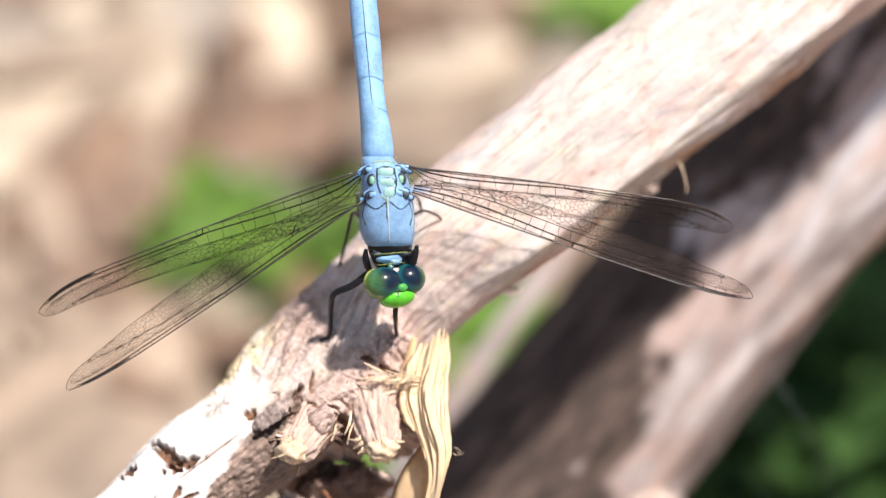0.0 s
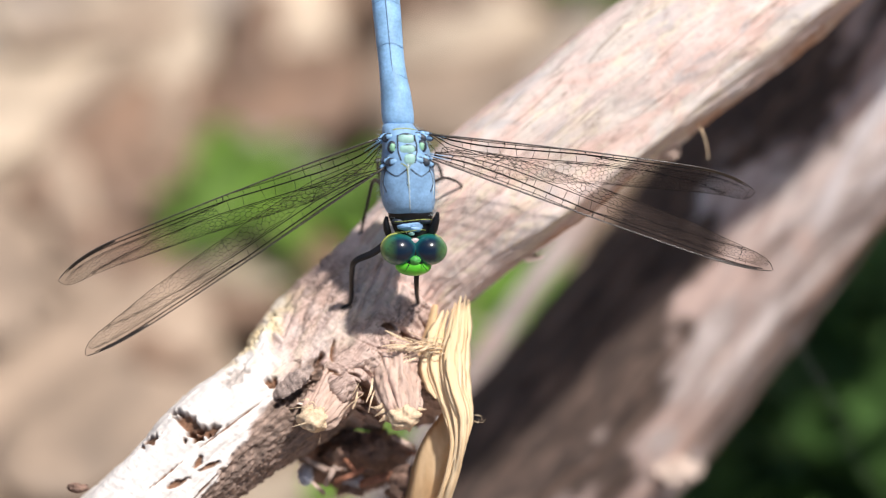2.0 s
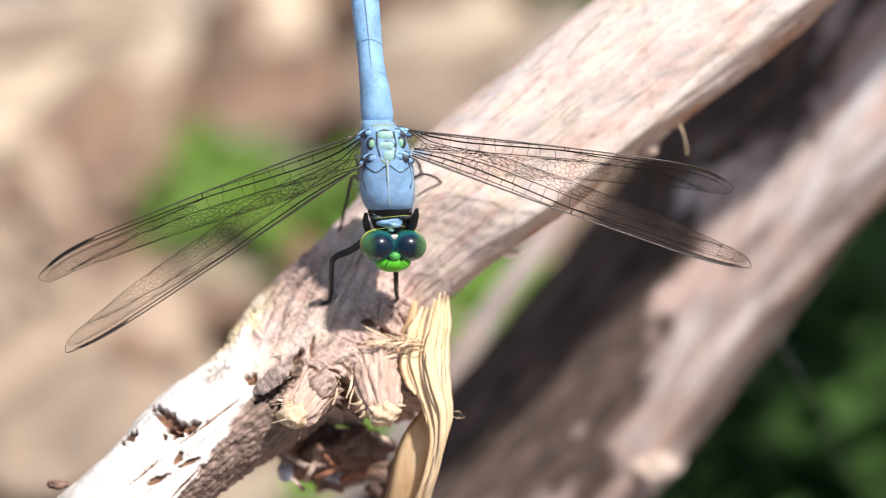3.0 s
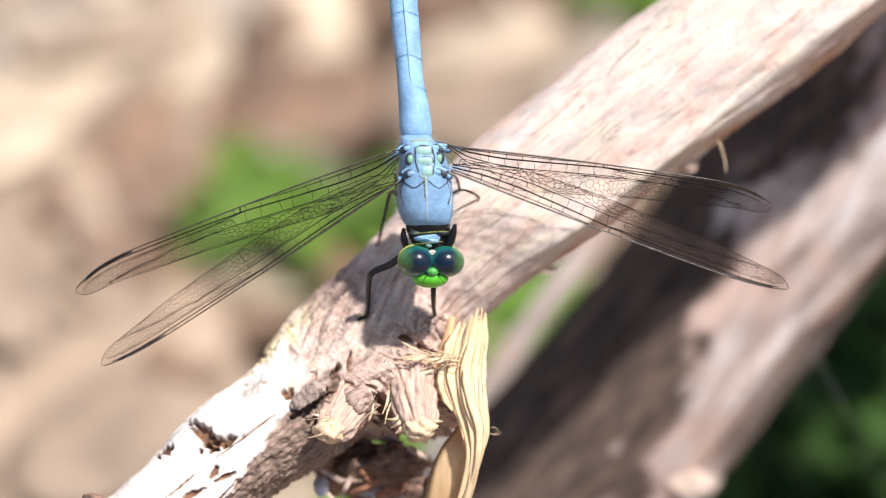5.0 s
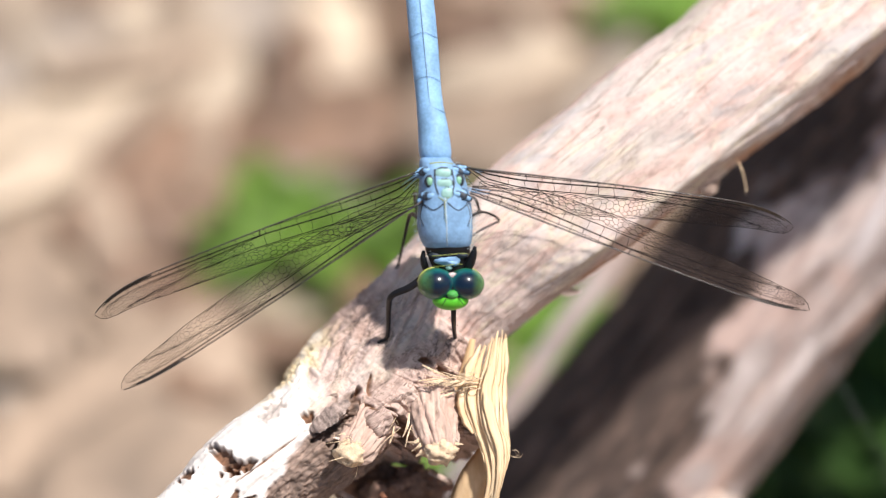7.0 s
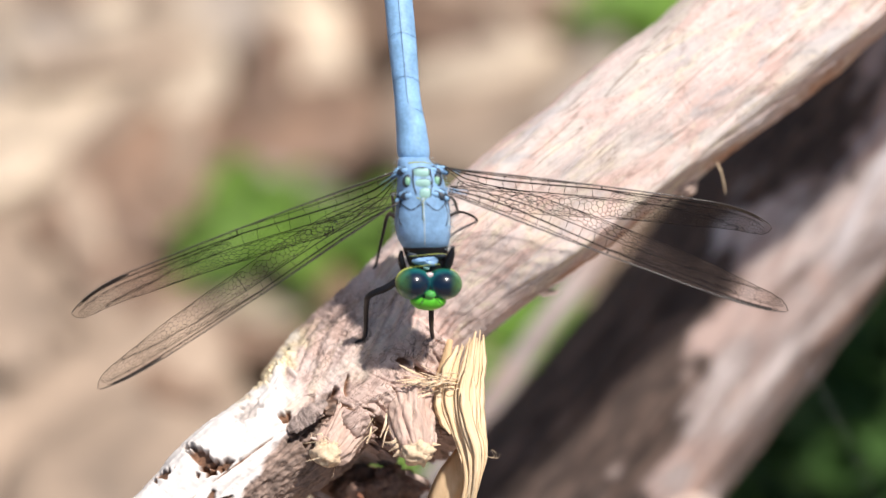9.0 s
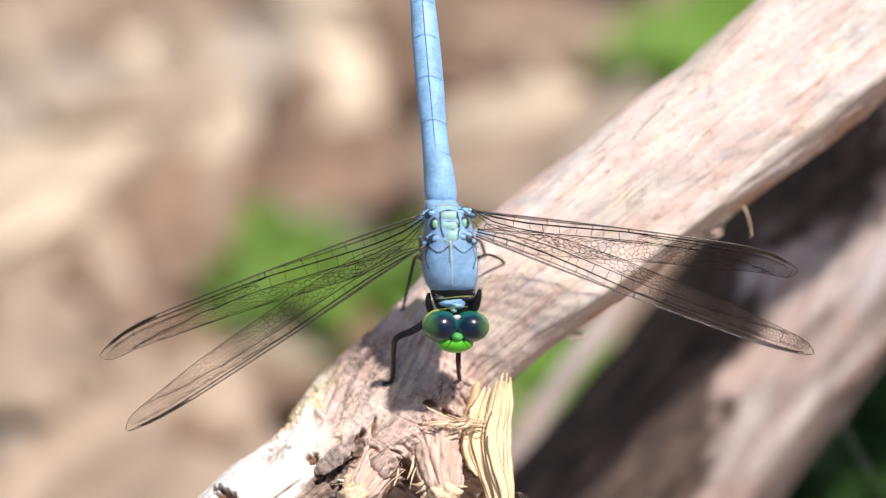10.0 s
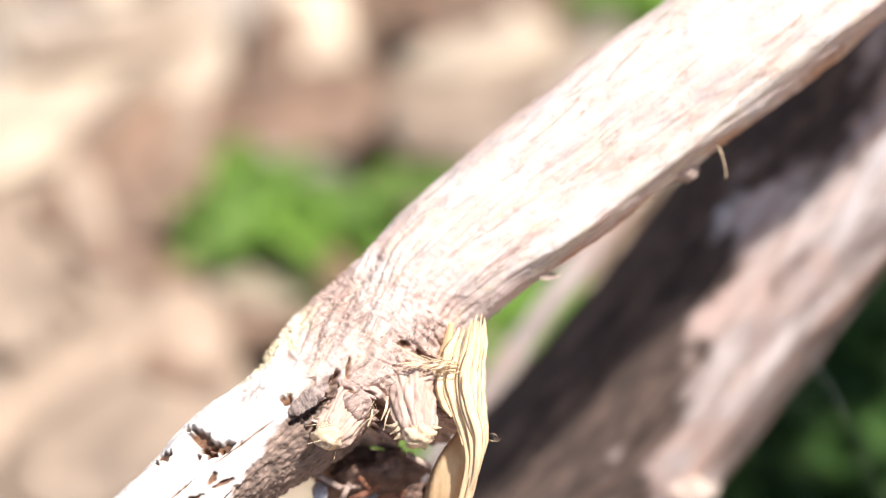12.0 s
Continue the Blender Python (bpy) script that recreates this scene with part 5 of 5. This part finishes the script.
    for y in (5.6, 7.4, 9.0, 12.0, 16.2, 20.2, 23.6, 26.4):
        cx, cz, r = centre(y)
        pts = [Vector((cx + r * 1.01 * math.cos(a), y + 0.5 * math.sin(a) ** 3, cz + r * 1.02 * math.sin(a))) * MM for a in np.linspace(-0.3, math.pi + 0.3, 24)]
        v, f = rod(pts, [0.022 * MM] * 24, 5)
        part("segment_ring", mesh_of("segment_ring", v, f, M_RING), ab, "dark ring between segments")
    # head, turned about the neck
    head = part("head", blob("head", M_BLACK, (0, -0.55 * MM, -0.2 * MM), (1.7 * MM, 1.3 * MM, 1.5 * MM)), fly, "black head with huge eyes", at=Vector((0.72, -6.85, -0.4)) * MM)
    for sgn in (-1, 1):
        part("eye", blob("eye", M_EYE, (sgn * 1.42 * MM, -0.42 * MM, 0.2 * MM), (1.80 * MM, 1.52 * MM, 1.75 * MM), 28, 40), head, "glossy dark teal compound eye")
        pts = [Vector((sgn * (1.5 + 1.62 * math.cos(a)), -0.4 + 1.52 * math.sin(a), -0.15)) * MM for a in np.linspace(0.1, 2.6, 16)]
        v, f = rod(pts, [0.11 * MM] * 16, 6)
        part("eye_rim", mesh_of("eye_rim", v, f, M_LIME), head, "yellow-green rim of the eye")
        v, f = rod([Vector((sgn * 0.5, -1.6, 1.0)) * MM, Vector((sgn * 0.8, -2.1, 1.5)) * MM, Vector((sgn * 1.1, -2.5, 1.7)) * MM], [0.06 * MM, 0.04 * MM, 0.02 * MM], 5)
        part("antenna", mesh_of("antenna", v, f, M_BLACK), head)
    part("brow", blob("brow", M_BROW, (0, -1.42 * MM, 1.1 * MM), (0.58 * MM, 0.42 * MM, 0.45 * MM), 20, 28, lambda d: 0.12 * fbm(d * 2.5, 3)), head, "bright green knob between the eyes")
    part("crown", blob("crown", M_CROWN, (0, 0.42 * MM, 1.0 * MM), (0.46 * MM, 0.26 * MM, 0.13 * MM)), head, "pale plate between the eyes")
    part("brow_band", blob("brow_band", M_BLACK, (0, -1.62 * MM, 0.55 * MM), (1.15 * MM, 0.5 * MM, 0.6 * MM)), head, "black band above the face")
    part("face", blob("face", M_GREEN, (0, -2.0 * MM, -0.1 * MM), (1.75 * MM, 0.95 * MM, 1.25 * MM), 20, 28), head, "bright green face")
    part("jaw", blob("jaw", M_GREEN, (0, -1.7 * MM, -1.3 * MM), (1.3 * MM, 0.8 * MM, 0.8 * MM)), head, "pale green jaw")
    # wings
    wings = [build_wing(fly, "wing", (-1.9, 0.65, 1.5), (-30.6, -17.5, 0.0), (-0.24, 0.40, -0.88), "front", "clear front wing with dark veins"),
             build_wing(fly, "wing", (2.55, 1.35, 1.5), (35.1, -9.2, 0.0), (0.14, 0.44, -0.88), "front", "clear front wing with dark veins"),
             build_wing(fly, "wing", (-2.65, 3.35, 1.2), (-33.4, -10.3, -2.0), (0.16, -0.36, -0.92), "rear", "clear rear wing with dark veins"),
             build_wing(fly, "wing", (2.2, 3.75, 1.2), (33.7, -1.6, -5.0), (-0.05, -0.38, -0.92), "rear", "clear rear wing with dark veins")]

    # legs
    def leg(points, radii, name="leg"):
        points = [(x, y, z - 2.7 * min(1.0, max(0.0, (-1.5 - z) / 3))) for x, y, z in points]
        pts = spline(points, 5 * len(points))
        rr = 1.3 * np.interp(np.linspace(0, 1, len(pts)), np.linspace(0, 1, len(radii)), radii)
        pieces = [rod([Vector(p) * MM for p in pts], [r * MM for r in rr], 8)]
        rng = random.Random(3)
        for i in range(4, len(pts) - 3):
            d = Vector((rng.uniform(-1, 1), rng.uniform(-1, 0.2), rng.uniform(-1, 1))).normalized() * 0.55
            pieces.append(rod([Vector(pts[i]) * MM, (Vector(pts[i]) + d) * MM], [0.05 * MM, 0.012 * MM], 3))
        part(name, joined(name, pieces, M_BLACK), fly, "spiny black leg")

    leg([(-1.4, -6.3, -1.8), (-3.2, -7.6, -1.9), (-4.9, -8.4, -2.2), (-5.25, -9.6, -3.0), (-5.4, -12.3, -4.6), (-6.2, -12.9, -5.0), (-7.0, -13.6, -5.2)], [0.3, 0.28, 0.24, 0.2, 0.16, 0.12, 0.1])
    leg([(1.0, -8.5, -2.0), (1.0, -10.5, -2.6), (1.05, -11.9, -4.2), (1.35, -13.2, -6.2), (1.75, -14.0, -7.2)], [0.22, 0.2, 0.16, 0.13, 0.1])
    leg([(2.0, -6.2, -1.2), (2.55, -5.4, -0.4), (2.85, -4.5, 0.1), (3.05, -3.7, 0.4)], [0.3, 0.34, 0.28, 0.12])
    leg([(-1.5, -6.2, -1.4), (-1.8, -5.4, -0.8), (-1.9, -4.7, -0.5), (-1.85, -4.1, -0.4)], [0.25, 0.28, 0.22, 0.12])
    leg([(-2.3, -1.0, -2.5), (-3.2, -0.6, -4.0), (-3.8, -2.6, -6.5), (-4.4, -5.2, -8.6), (-4.7, -5.8, -9.0)], [0.17, 0.15, 0.12, 0.1, 0.08])
    leg([(2.3, -0.9, -2.5), (3.8, -0.3, -4.2), (5.4, -1.1, -6.6), (4.0, -2.0, -8.6), (3.2, -2.3, -9.0)], [0.12, 0.10, 0.08, 0.07, 0.06])
    leg([(-2.0, 1.0, -2.6), (-2.8, 1.4, -4.5), (-2.6, -0.8, -8.0), (-2.2, -2.8, -9.6)], [0.14, 0.12, 0.1, 0.08])
    leg([(2.0, 1.0, -2.6), (3.0, 1.0, -4.5), (3.6, -0.5, -7.6), (4.2, -1.5, -9.0)], [0.14, 0.12, 0.1, 0.08])
    return fly, head, wings


fly, head, wings = build_dragonfly()


# ---- what moves ----
def motions():
    def at_rest(t):
        return (t, BODY)

    def moved(t, dx, dy, dz, rx=0, ry=0, rz=0):
        return (t, BODY @ pose(dx * MM, dy * MM, dz * MM, rx, ry, rz))

    walk(fly, [at_rest(0.0), at_rest(11.3), moved(11.4, 1.6, -1.6, 3.0, 6, -8, 4), moved(11.5, 47.0, 15.0, 26.0, 10, 20, -30),
               moved(11.6, 150, 60, 90, 10, 30, -50), moved(12.0, 700, 300, 420, 10, 30, -60)])

    neck = head.location.copy()

    def turned(t, yaw=9, nod=0, roll=0):
        return (t, Matrix.Translation(neck) @ pose(0, 0, 0, nod, yaw, roll))

    walk(head, [turned(0.0, 32, -15, 9), turned(0.1), turned(0.2), turned(0.3, 32, -15, 9), turned(0.4), turned(1.5), turned(1.6, 4, -16, 0), turned(1.7), turned(12.0)])

    for k, wing in enumerate(wings):
        root = wing.location.copy()
        side = -1 if k in (0, 2) else 1

        def flap(t, up, back=0):
            return (t, Matrix.Translation(root) @ pose(0, 0, 0, 0, -side * up, side * back))

        # the front wings sink a little while it rests
        sink = {0: [(0.0, -0.6), (1.0, 0.0), (11.3, 0.0)], 1: [(0.0, 0.95), (0.5, 0.4), (1.5, 0.0), (3.0, -0.4), (5.0, -0.9), (11.3, -0.95)]}.get(k, [(0.0, 0.0), (11.3, 0.0)])
        rows = [flap(t, 0, b) for t, b in sink] + [ flap(11.4, 80, 30), flap(11.5, 30, 40), flap(11.6, 50, 20), flap(11.8, -20), flap(12.0, 0)]
        walk(wing, rows)


motions()
